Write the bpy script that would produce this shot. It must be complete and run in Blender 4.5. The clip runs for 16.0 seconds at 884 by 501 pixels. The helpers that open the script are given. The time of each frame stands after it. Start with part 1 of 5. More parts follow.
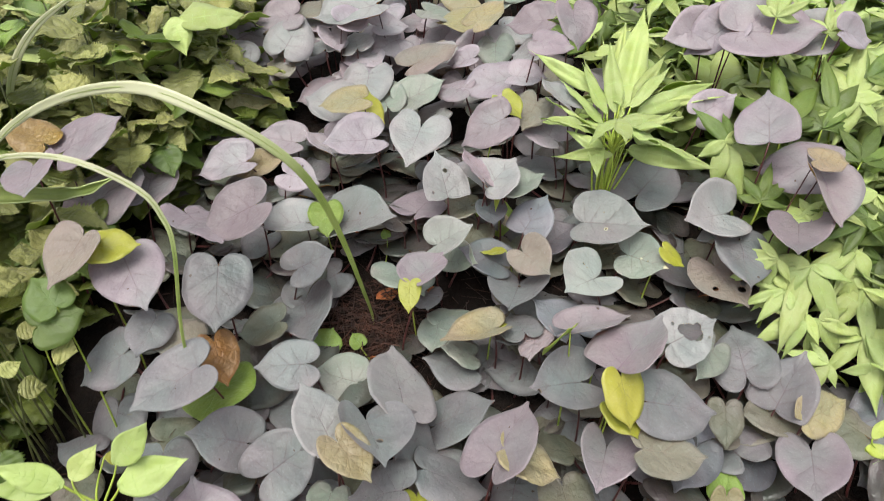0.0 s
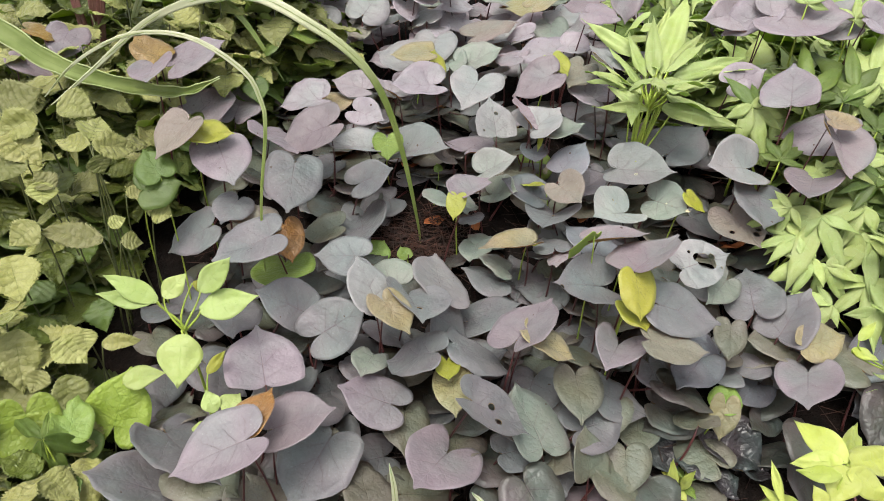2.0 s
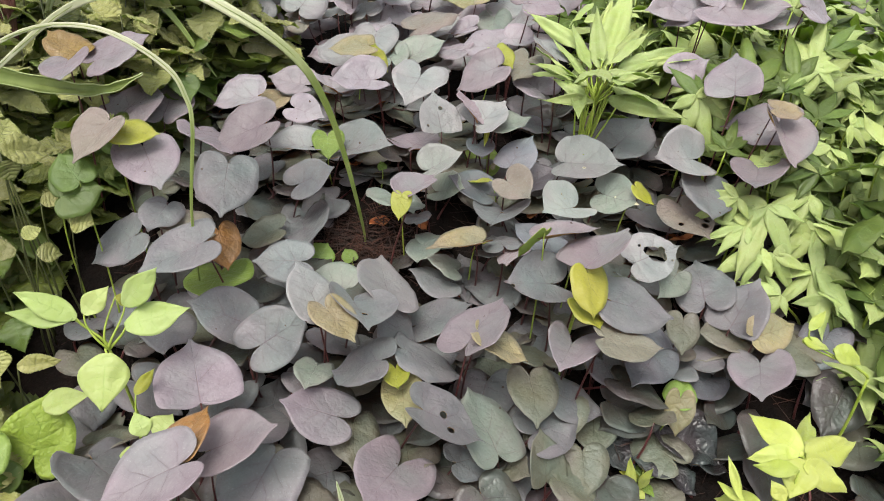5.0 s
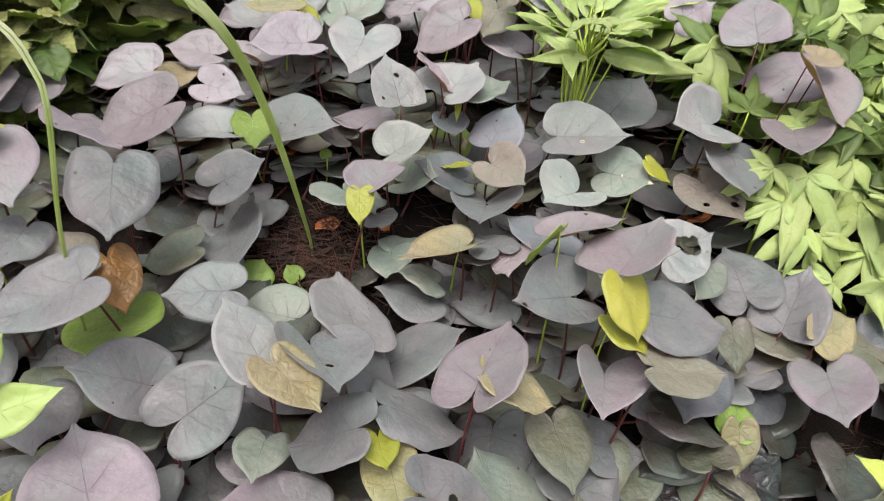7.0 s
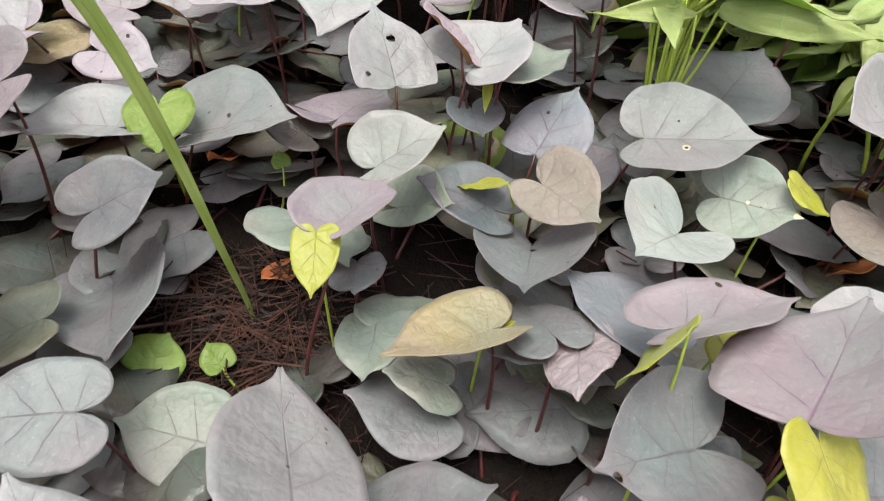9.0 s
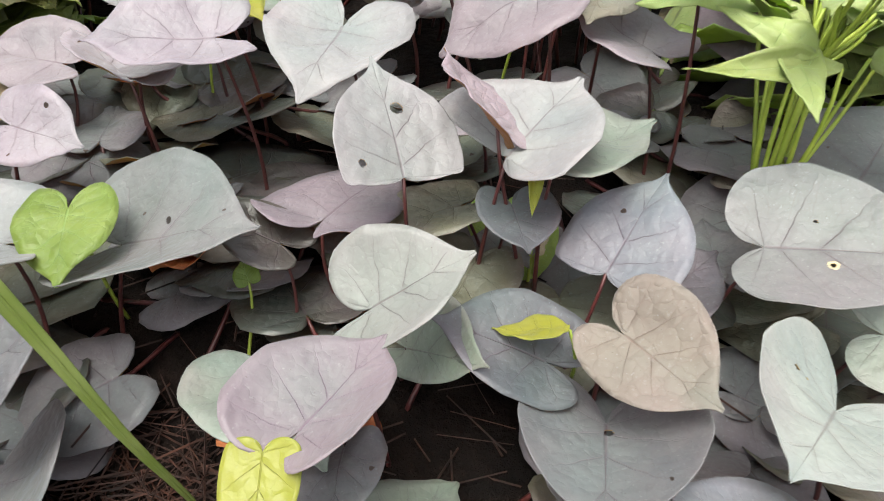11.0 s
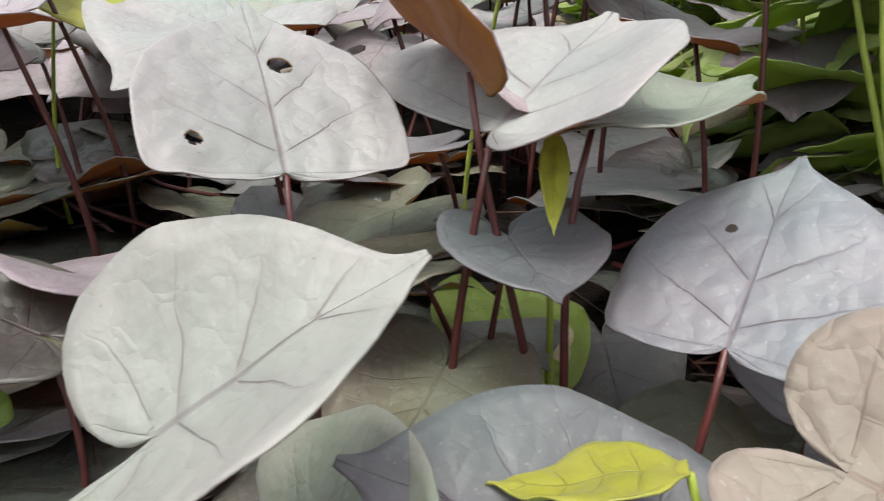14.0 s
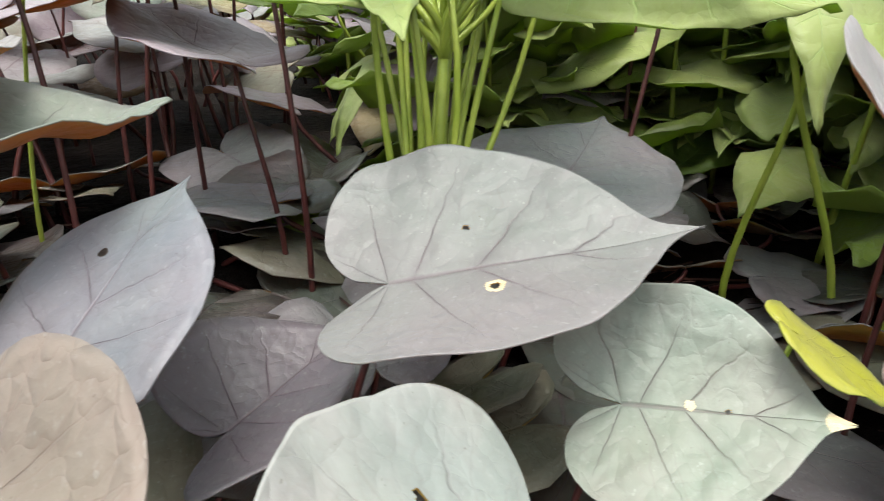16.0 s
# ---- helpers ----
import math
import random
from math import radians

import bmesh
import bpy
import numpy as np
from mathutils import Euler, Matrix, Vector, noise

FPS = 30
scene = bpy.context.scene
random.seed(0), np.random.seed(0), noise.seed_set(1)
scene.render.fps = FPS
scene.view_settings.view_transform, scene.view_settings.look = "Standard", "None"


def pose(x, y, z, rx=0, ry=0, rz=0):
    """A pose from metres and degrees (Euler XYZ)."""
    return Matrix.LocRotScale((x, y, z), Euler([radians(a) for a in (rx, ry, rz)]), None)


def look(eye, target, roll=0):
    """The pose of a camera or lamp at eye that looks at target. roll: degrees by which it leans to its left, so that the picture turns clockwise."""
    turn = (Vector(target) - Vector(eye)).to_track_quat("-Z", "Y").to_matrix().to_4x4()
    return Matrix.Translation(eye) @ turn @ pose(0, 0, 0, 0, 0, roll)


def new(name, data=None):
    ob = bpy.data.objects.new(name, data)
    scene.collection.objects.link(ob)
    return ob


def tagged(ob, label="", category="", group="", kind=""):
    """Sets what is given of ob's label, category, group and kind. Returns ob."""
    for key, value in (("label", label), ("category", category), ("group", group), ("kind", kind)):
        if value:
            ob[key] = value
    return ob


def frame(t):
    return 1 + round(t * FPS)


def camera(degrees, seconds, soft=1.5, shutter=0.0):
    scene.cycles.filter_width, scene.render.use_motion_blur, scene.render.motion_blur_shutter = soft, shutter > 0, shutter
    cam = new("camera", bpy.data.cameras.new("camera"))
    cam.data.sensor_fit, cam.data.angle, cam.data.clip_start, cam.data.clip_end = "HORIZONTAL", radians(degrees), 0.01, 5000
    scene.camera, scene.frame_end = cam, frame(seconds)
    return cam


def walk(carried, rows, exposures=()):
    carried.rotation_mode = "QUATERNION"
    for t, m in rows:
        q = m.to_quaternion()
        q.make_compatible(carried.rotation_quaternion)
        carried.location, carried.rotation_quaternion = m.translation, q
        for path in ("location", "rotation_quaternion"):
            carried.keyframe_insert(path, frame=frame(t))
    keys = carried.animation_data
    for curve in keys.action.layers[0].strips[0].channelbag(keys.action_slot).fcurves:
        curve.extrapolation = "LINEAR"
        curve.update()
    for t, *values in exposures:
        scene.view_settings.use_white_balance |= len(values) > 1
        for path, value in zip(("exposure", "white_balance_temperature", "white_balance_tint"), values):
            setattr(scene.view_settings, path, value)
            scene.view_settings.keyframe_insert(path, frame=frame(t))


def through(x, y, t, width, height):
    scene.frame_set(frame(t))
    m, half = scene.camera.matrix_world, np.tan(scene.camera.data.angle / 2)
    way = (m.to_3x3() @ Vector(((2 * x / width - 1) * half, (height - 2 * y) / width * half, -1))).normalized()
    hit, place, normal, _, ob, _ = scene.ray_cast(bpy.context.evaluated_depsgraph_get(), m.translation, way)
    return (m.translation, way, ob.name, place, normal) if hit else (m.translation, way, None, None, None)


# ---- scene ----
cam = camera(68.3, 16.0, soft=1.0, shutter=0.2)
PATH = [
    (0, (0.048, 0.028, 0.81), (0.047, 1.582, -0.45), 0.7),
    (0.5, (0.027, -0.042, 0.776), (0.038, 1.536, -0.453), 1.1),
    (1, (0.02, -0.08, 0.775), (0.022, 1.554, -0.379), 0.9),
    (1.5, (0.03, -0.11, 0.76), (-0.042, 1.51, -0.41), 2.2),
    (2, (0.055, -0.16, 0.741), (-0.074, 1.463, -0.42), 3.5),
    (2.5, (0.075, -0.188, 0.74), (-0.091, 1.462, -0.377), 3.1),
    (3, (0.085, -0.172, 0.736), (-0.026, 1.481, -0.385), 2.8),
    (3.5, (0.082, -0.157, 0.731), (0.021, 1.499, -0.389), 2.9),
    (3.7, (0.084, -0.15, 0.728), (0.057, 1.506, -0.393), 3.4),
    (5.8, (0.04, -0.083, 0.722), (0.082, 1.535, -0.452), 5.4),
    (6, (0.034, -0.057, 0.716), (0.118, 1.568, -0.447), 5.0),
    (6.5, (0.012, -0.008, 0.685), (0.183, 1.648, -0.423), 5.1),
    (7, (0.014, 0.059, 0.626), (0.249, 1.646, -0.569), 5.2),
    (7.5, (0.021, 0.145, 0.548), (0.245, 1.703, -0.687), 7.1),
    (8, (0.036, 0.204, 0.527), (0.231, 1.776, -0.694), 6.6),
    (8.5, (0.039, 0.264, 0.512), (0.222, 1.814, -0.739), 5.2),
    (9, (0.047, 0.318, 0.504), (0.229, 1.887, -0.723), 5.1),
    (9.5, (0.049, 0.36, 0.508), (0.237, 1.966, -0.669), 4.9),
    (10, (0.053, 0.401, 0.519), (0.217, 1.987, -0.689), 4.8),
    (10.2, (0.055, 0.415, 0.524), (0.203, 1.991, -0.698), 5.1),
    (12.3, (0.062, 0.562, 0.357), (0.065, 2.359, -0.52), -0.7),
    (12.5, (0.061, 0.566, 0.356), (0.112, 2.396, -0.448), 0.6),
    (13, (0.058, 0.585, 0.355), (0.097, 2.427, -0.422), 0.7),
    (13.5, (0.058, 0.602, 0.351), (0.144, 2.466, -0.367), 1.1),
    (14, (0.082, 0.606, 0.342), (0.221, 2.482, -0.337), 0.5),
    (14.5, (0.111, 0.607, 0.342), (0.375, 2.461, -0.36), 0.5),
    (15, (0.147, 0.602, 0.344), (0.552, 2.435, -0.347), 1.7),
    (15.5, (0.177, 0.595, 0.347), (0.678, 2.407, -0.334), 1.4),
    (16, (0.204, 0.581, 0.348), (0.796, 2.376, -0.308), 0.7),
]
walk(cam, [(t, look(eye, target, roll)) for t, eye, target, roll in PATH],
     exposures=[(t, stops, 6620, 7) for t, stops in ((0, 1.10), (5.5, 1.07), (6.5, 1.11), (8.5, 1.39), (9.5, 1.42), (12.5, 1.41), (14, 1.36), (15, 1.35), (16, 1.44))])

# ---- light: bright overcast sky ----
world = bpy.data.worlds.new("overcast_sky")
scene.world = world
world.use_nodes = True
sky = world.node_tree.nodes.new("ShaderNodeTexSky")
sky.sky_type, sky.sun_disc = "NISHITA", False
sky.sun_elevation, sky.sun_rotation = radians(71), radians(210)
sky.air_density, sky.dust_density = 1.0, 4.0
backdrop_node = world.node_tree.nodes["Background"]
backdrop_node.inputs["Strength"].default_value = 0.15
cloud = world.node_tree.nodes.new("ShaderNodeHueSaturation")
cloud.inputs["Saturation"].default_value = 0.3
world.node_tree.links.new(sky.outputs[0], cloud.inputs["Color"])
world.node_tree.links.new(cloud.outputs[0], backdrop_node.inputs["Color"])
sun = new("sun", bpy.data.lights.new("sun", "SUN"))
sun.data.energy, sun.data.angle, sun.data.color = 1.5, radians(30), (1.0, 0.97, 0.92)
sun.matrix_world = look((-0.4, -0.7, 2.4), (0, 0, 0))


# ---- materials ----
def shader(name):
    mat = bpy.data.materials.new(name)
    mat.use_nodes = True
    nt = mat.node_tree
    return mat, nt, nt.nodes["Principled BSDF"]


def add(nt, kind, **values):
    node = nt.nodes.new(kind)
    for key, value in values.items():
        if key.startswith("in_"):
            which = key[3:]
            node.inputs[int(which) if which.isdigit() else which].default_value = value
        elif key == "operation":
            node.operation = value
        elif key == "blend_type":
            node.blend_type = value
        elif key == "feature":
            node.feature = value
        elif key == "data_type":
            node.data_type = value
    return node


def calc(nt, operation, a, b=None, c=None, clamp=False):
    node = nt.nodes.new("ShaderNodeMath")
    node.operation, node.use_clamp = operation, clamp
    for i, value in enumerate((a, b, c)):
        if value is None:
            continue
        if isinstance(value, (int, float)):
            node.inputs[i].default_value = value
        else:
            nt.links.new(value, node.inputs[i])
    return node.outputs[0]


def mix(nt, factor, a, b, blend="MIX"):
    node = nt.nodes.new("ShaderNodeMix")
    node.data_type, node.blend_type = "RGBA", blend
    for socket, value in ((node.inputs[0], factor), (node.inputs[6], a), (node.inputs[7], b)):
        if isinstance(value, (int, float)):
            socket.default_value = value
        elif isinstance(value, tuple):
            socket.default_value = (*value, 1)
        else:
            nt.links.new(value, socket)
    return node.outputs[2]


def noise_tex(nt, vector, scale, detail=3.0, rough=0.6):
    node = add(nt, "ShaderNodeTexNoise", in_Scale=scale, in_Detail=detail, in_Roughness=rough)
    nt.links.new(vector, node.inputs["Vector"])
    return node.outputs["Fac"]


def ramp(nt, value, lo, hi):
    node = nt.nodes.new("ShaderNodeMapRange")
    node.inputs[1].default_value, node.inputs[2].default_value = lo, hi
    nt.links.new(value, node.inputs[0])
    return node.outputs[0]


DEPTH = 0.72


def translucent(nt, shaded, colour, share):
    """Mix in the daylight that passes through a thin leaf."""
    glow = nt.nodes.new("ShaderNodeBsdfTranslucent")
    glow.inputs["Color"].default_value = (*colour, 1)
    blend = nt.nodes.new("ShaderNodeMixShader")
    blend.inputs[0].default_value = share
    nt.links.new(shaded, blend.inputs[1])
    nt.links.new(glow.outputs[0], blend.inputs[2])
    nt.links.new(blend.outputs[0], nt.nodes["Material Output"].inputs["Surface"])
    return blend.outputs[0]


def specks(nt, place, rnd, wobble):
    """Small dark insect marks scattered over a leaf."""
    spots = add(nt, "ShaderNodeTexVoronoi", in_Scale=60.0)
    shift = nt.nodes.new("ShaderNodeCombineXYZ")
    nt.links.new(calc(nt, "MULTIPLY", rnd, 3.7), shift.inputs[0])
    nt.links.new(calc(nt, "MULTIPLY", wobble, 0.012), shift.inputs[1])
    offset = nt.nodes.new("ShaderNodeVectorMath")
    offset.operation = "ADD"
    nt.links.new(place, offset.inputs[0])
    nt.links.new(shift.outputs[0], offset.inputs[1])
    nt.links.new(offset.outputs[0], spots.inputs["Vector"])
    pick = nt.nodes.new("ShaderNodeSeparateColor")
    nt.links.new(spots.outputs["Color"], pick.inputs[0])
    size = calc(nt, "ADD", calc(nt, "MULTIPLY", pick.outputs[1], 0.06), 0.05)
    return calc(nt, "MULTIPLY", calc(nt, "GREATER_THAN", pick.outputs[0], 0.87), calc(nt, "LESS_THAN", spots.outputs["Distance"], size))


def blade_material(name, colour, second, vein, rough=0.42, veins=6.0, vein_depth=0.38, quilt=0.55, eaten=0.0, spread=0.14, bloom=(0.6, 0.6, 0.56), through=(0.42, 0.14, 0.03), thin=0.20):
    """A leaf surface. The UV's x counts the side veins from base to tip, its y runs from the midrib (0) to the edge (1)."""
    mat, nt, bsdf = shader(name)
    uv = nt.nodes.new("ShaderNodeUVMap").outputs[0]
    split = nt.nodes.new("ShaderNodeSeparateXYZ")
    nt.links.new(uv, split.inputs[0])
    q, r = split.outputs[0], split.outputs[1]
    place = nt.nodes.new("ShaderNodeTexCoord").outputs["Object"]
    rnd = calc(nt, "FRACT", calc(nt, "ADD", nt.nodes.new("ShaderNodeObjectInfo").outputs["Random"], nt.nodes.new("ShaderNodeNewGeometry").outputs["Random Per Island"]))
    wobble = noise_tex(nt, place, 90.0, 2.0)
    drift = calc(nt, "MULTIPLY", calc(nt, "SUBTRACT", noise_tex(nt, place, 60.0, 3.0), 0.5), 0.55)
    wave = calc(nt, "ADD", calc(nt, "MULTIPLY", q, veins), calc(nt, "MULTIPLY", drift, ramp(nt, r, 0.0, 0.8)))
    near = calc(nt, "ABSOLUTE", calc(nt, "SUBTRACT", calc(nt, "FRACT", wave), 0.5))
    side = calc(nt, "MULTIPLY", ramp(nt, near, 0.476, 0.496), ramp(nt, r, 0.0, 0.10))
    mid = calc(nt, "MULTIPLY", ramp(nt, r, 0.030, 0.008), ramp(nt, q, 0.3, 0.4) if veins < 9 else 1.0)
    line = calc(nt, "MAXIMUM", calc(nt, "MULTIPLY", side, ramp(nt, r, 0.95, 0.25)), mid, clamp=True)
    # branches between the side veins and the net that fills the blade
    fork = calc(nt, "ABSOLUTE", calc(nt, "SUBTRACT", calc(nt, "FRACT", calc(nt, "ADD", calc(nt, "MULTIPLY", wave, 2.0), calc(nt, "MULTIPLY", r, 0.9))), 0.5))
    fork = calc(nt, "MULTIPLY", ramp(nt, fork, 0.44, 0.495), calc(nt, "MULTIPLY", ramp(nt, r, 0.3, 0.5), ramp(nt, r, 1.0, 0.7)))
    bent = nt.nodes.new("ShaderNodeVectorMath")
    bent.operation = "ADD"
    push = nt.nodes.new("ShaderNodeCombineXYZ")
    for i in range(3):
        nt.links.new(calc(nt, "MULTIPLY", wobble, 0.006 + 0.002 * i), push.inputs[i])
    nt.links.new(place, bent.inputs[0])
    nt.links.new(push.outputs[0], bent.inputs[1])
    cells = add(nt, "ShaderNodeTexVoronoi", in_Scale=170.0 if quilt < 1 else 125.0, feature="DISTANCE_TO_EDGE")
    nt.links.new(bent.outputs[0], cells.inputs["Vector"])
    net = ramp(nt, cells.outputs["Distance"], 0.10, 0.0)
    blotch = noise_tex(nt, place, 38.0, 5.0, 0.65)
    fine = noise_tex(nt, place, 420.0, 3.0)
    base = mix(nt, calc(nt, "MULTIPLY", ramp(nt, blotch, 0.30, 0.70), 0.9 if quilt > 0.5 else 0.8), colour, second)
    if through[1] < 0.2:
        base = mix(nt, calc(nt, "MULTIPLY", calc(nt, "MULTIPLY", ramp(nt, r, 0.45, 1.0), ramp(nt, blotch, 0.35, 0.6)), 0.30), base, tuple(c * f for c, f in zip(second, (1.12, 0.90, 1.04))))
        # rosy and greenish flushes that pass over the blade
        base = mix(nt, calc(nt, "MULTIPLY", ramp(nt, noise_tex(nt, place, 14.0, 1.0), 0.48, 0.72), 0.24), base, (0.300, 0.215, 0.255))
        base = mix(nt, calc(nt, "MULTIPLY", ramp(nt, noise_tex(nt, place, 15.0, 1.0), 0.50, 0.28), 0.34), base, (0.190, 0.265, 0.245))
    base = mix(nt, calc(nt, "MULTIPLY", ramp(nt, fine, 0.58, 0.80), 0.20), base, bloom)
    base = mix(nt, calc(nt, "MULTIPLY", ramp(nt, noise_tex(nt, place, 700.0, 1.0), 0.74, 0.80), 0.5), base, tuple(c * 0.35 for c in colour))
    base = mix(nt, calc(nt, "MULTIPLY", ramp(nt, noise_tex(nt, place, 480.0, 1.0), 0.70, 0.76), 0.22), base, bloom)
    tint = nt.nodes.new("ShaderNodeHueSaturation")
    nt.links.new(base, tint.inputs["Color"])
    nt.links.new(calc(nt, "ADD", calc(nt, "MULTIPLY", rnd, 2 * spread * DEPTH), (1.0 - spread) * DEPTH), tint.inputs["Value"])
    nt.links.new(calc(nt, "ADD", calc(nt, "MULTIPLY", calc(nt, "FRACT", calc(nt, "MULTIPLY", rnd, 7.31)), 0.022 if through[1] > 0.3 else 0.06), 0.484 if through[1] > 0.3 else 0.47), tint.inputs["Hue"])
    base = mix(nt, calc(nt, "MULTIPLY", net, 0.06 + 0.10 * max(0.0, quilt - 0.6)), tint.outputs[0], vein)
    # flush along the veins
    base = mix(nt, calc(nt, "MULTIPLY", calc(nt, "MULTIPLY", ramp(nt, near, 0.28, 0.5), ramp(nt, r, 0.9, 0.1)), 0.16), base, vein)
    base = mix(nt, calc(nt, "MULTIPLY", ramp(nt, r, 0.96, 0.99), 0.03), base, bloom)
    base = mix(nt, calc(nt, "MULTIPLY", fork, 0.3 * vein_depth), base, vein)
    base = mix(nt, calc(nt, "MULTIPLY", line, vein_depth), base, vein)
    nt.links.new(calc(nt, "ADD", calc(nt, "MULTIPLY", blotch, 0.25), rough - 0.05), bsdf.inputs["Roughness"])
    pillow = add(nt, "ShaderNodeTexVoronoi", in_Scale=125.0, feature="DISTANCE_TO_EDGE")
    nt.links.new(bent.outputs[0], pillow.inputs["Vector"])
    height = calc(nt, "ADD", calc(nt, "MULTIPLY", noise_tex(nt, place, 65.0, 2.0), 0.0014 + 0.0016 * quilt), calc(nt, "MULTIPLY", calc(nt, "POWER", ramp(nt, pillow.outputs["Distance"], 0.0, 0.5), 0.8), 0.00055 * quilt))
    height = calc(nt, "ADD", height, calc(nt, "MULTIPLY", fine, 0.00012))
    height = calc(nt, "SUBTRACT", height, calc(nt, "MULTIPLY", calc(nt, "ADD", line, calc(nt, "MULTIPLY", ramp(nt, near, 0.25, 0.5), 0.8 * quilt)), 0.0003))
    height = calc(nt, "SUBTRACT", height, calc(nt, "MULTIPLY", net, 0.00003 * quilt))
    bump = add(nt, "ShaderNodeBump", in_Strength=1.0, in_Distance=1.0)
    nt.links.new(height, bump.inputs["Height"])
    nt.links.new(bump.outputs[0], bsdf.inputs["Normal"])
    bsdf.inputs["Specular IOR Level"].default_value = 0.42
    bsdf.inputs["Sheen Weight"].default_value, bsdf.inputs["Sheen Roughness"].default_value = 0.10 if colour[1] > 0.13 else 0.0, 0.5
    translucent(nt, bsdf.outputs[0], through, thin)
    if eaten > 0:
        base = mix(nt, specks(nt, place, rnd, wobble), base, (0.012, 0.010, 0.008))
    nt.links.new(base, bsdf.inputs["Base Color"])
    return mat


def plain_material(name, colour, second, rough=0.6, scale=60.0, bump_height=0.001, spread=0.15, through=None):
    mat, nt, bsdf = shader(name)
    place = nt.nodes.new("ShaderNodeTexCoord").outputs["Object"]
    rnd = calc(nt, "FRACT", calc(nt, "ADD", nt.nodes.new("ShaderNodeObjectInfo").outputs["Random"], nt.nodes.new("ShaderNodeNewGeometry").outputs["Random Per Island"]))
    n = noise_tex(nt, place, scale, 5.0)
    base = mix(nt, ramp(nt, n, 0.35, 0.68), colour, second)
    tint = nt.nodes.new("ShaderNodeHueSaturation")
    nt.links.new(base, tint.inputs["Color"])
    nt.links.new(calc(nt, "ADD", calc(nt, "MULTIPLY", rnd, 2 * spread), 1.0 - spread), tint.inputs["Value"])
    nt.links.new(tint.outputs[0], bsdf.inputs["Base Color"])
    bsdf.inputs["Roughness"].default_value = rough
    bump = add(nt, "ShaderNodeBump", in_Strength=0.8, in_Distance=1.0)
    nt.links.new(calc(nt, "MULTIPLY", noise_tex(nt, place, scale * 4, 4.0), bump_height), bump.inputs["Height"])
    nt.links.new(bump.outputs[0], bsdf.inputs["Normal"])
    if through:
        translucent(nt, bsdf.outputs[0], through, 0.35)
    return mat


VEIN = (0.070, 0.030, 0.050)
TOP = {
    # mauve paled further: sky light on the back rows is put into the colour
    "t": blade_material("sky_pale_mauve_leaf", (0.300, 0.258, 0.292), (0.410, 0.378, 0.395), VEIN, eaten=0.06),
    # dark weed green that also holds the shade low among the weeds
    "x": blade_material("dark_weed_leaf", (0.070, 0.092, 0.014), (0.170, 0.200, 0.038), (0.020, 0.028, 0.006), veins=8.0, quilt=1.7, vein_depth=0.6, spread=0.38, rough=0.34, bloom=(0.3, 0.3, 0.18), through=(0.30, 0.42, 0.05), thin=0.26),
    "f": blade_material("dark_slate_leaf", (0.082, 0.094, 0.108), (0.140, 0.150, 0.160), VEIN, eaten=0.06),
    "r": blade_material("grey_sage_leaf", (0.172, 0.196, 0.182), (0.245, 0.262, 0.250), VEIN, eaten=0.06),
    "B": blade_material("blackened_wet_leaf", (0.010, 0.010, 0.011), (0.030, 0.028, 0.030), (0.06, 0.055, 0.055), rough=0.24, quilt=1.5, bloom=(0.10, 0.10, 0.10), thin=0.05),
    "p": blade_material("mauve_leaf", (0.212, 0.174, 0.198), (0.308, 0.272, 0.284), VEIN, eaten=0.05),
    "s": blade_material("slate_leaf", (0.128, 0.138, 0.146), (0.210, 0.214, 0.212), VEIN, eaten=0.06),
    "g": blade_material("grey_green_leaf", (0.190, 0.245, 0.190), (0.295, 0.325, 0.270), VEIN, eaten=0.10),
    "c": blade_material("pale_lilac_leaf", (0.262, 0.268, 0.270), (0.365, 0.372, 0.355), VEIN, eaten=0.10),
    "b": blade_material("blue_grey_leaf", (0.185, 0.212, 0.245), (0.265, 0.280, 0.295), VEIN, eaten=0.05),
    "j": blade_material("pale_sage_leaf", (0.265, 0.290, 0.262), (0.350, 0.372, 0.335), VEIN, eaten=0.05),
    "m": blade_material("mint_grey_leaf", (0.335, 0.375, 0.340), (0.440, 0.465, 0.425), VEIN, eaten=0.05),
    # glossy dark leaf; understorey shade is put into this colour
    "a": blade_material("shade_dark_leaf", (0.042, 0.050, 0.040), (0.098, 0.104, 0.084), VEIN, rough=0.27, eaten=0.10, quilt=0.7, bloom=(0.3, 0.3, 0.27)),
    "k": blade_material("tan_pink_leaf", (0.208, 0.186, 0.143), (0.285, 0.264, 0.208), (0.15, 0.09, 0.07), quilt=1.0, rough=0.58),
    "q": blade_material("crinkled_pink_leaf", (0.360, 0.280, 0.310), (0.400, 0.340, 0.350), (0.12, 0.06, 0.07), quilt=1.4),
    "i": blade_material("pink_lilac_leaf", (0.235, 0.190, 0.208), (0.305, 0.270, 0.275), (0.13, 0.05, 0.11)),
    "o": blade_material("olive_tan_leaf", (0.300, 0.262, 0.105), (0.380, 0.342, 0.195), (0.16, 0.09, 0.03), quilt=1.2),
    "y": blade_material("yellow_green_leaf", (0.340, 0.350, 0.020), (0.470, 0.450, 0.085), (0.18, 0.16, 0.01), quilt=0.55, rough=0.36, through=(0.42, 0.55, 0.06), thin=0.3),
    "v": blade_material("fresh_green_leaf", (0.150, 0.250, 0.022), (0.290, 0.390, 0.090), (0.30, 0.45, 0.16), quilt=1.0, rough=0.4, through=(0.42, 0.55, 0.06), thin=0.3),
    "n": blade_material("golden_brown_leaf", (0.260, 0.150, 0.012), (0.370, 0.240, 0.040), (0.10, 0.04, 0.01), quilt=1.4, rough=0.35),
    "e": blade_material("dull_olive_leaf", (0.115, 0.128, 0.080), (0.195, 0.195, 0.140), (0.06, 0.05, 0.03), eaten=0.08, quilt=0.8),
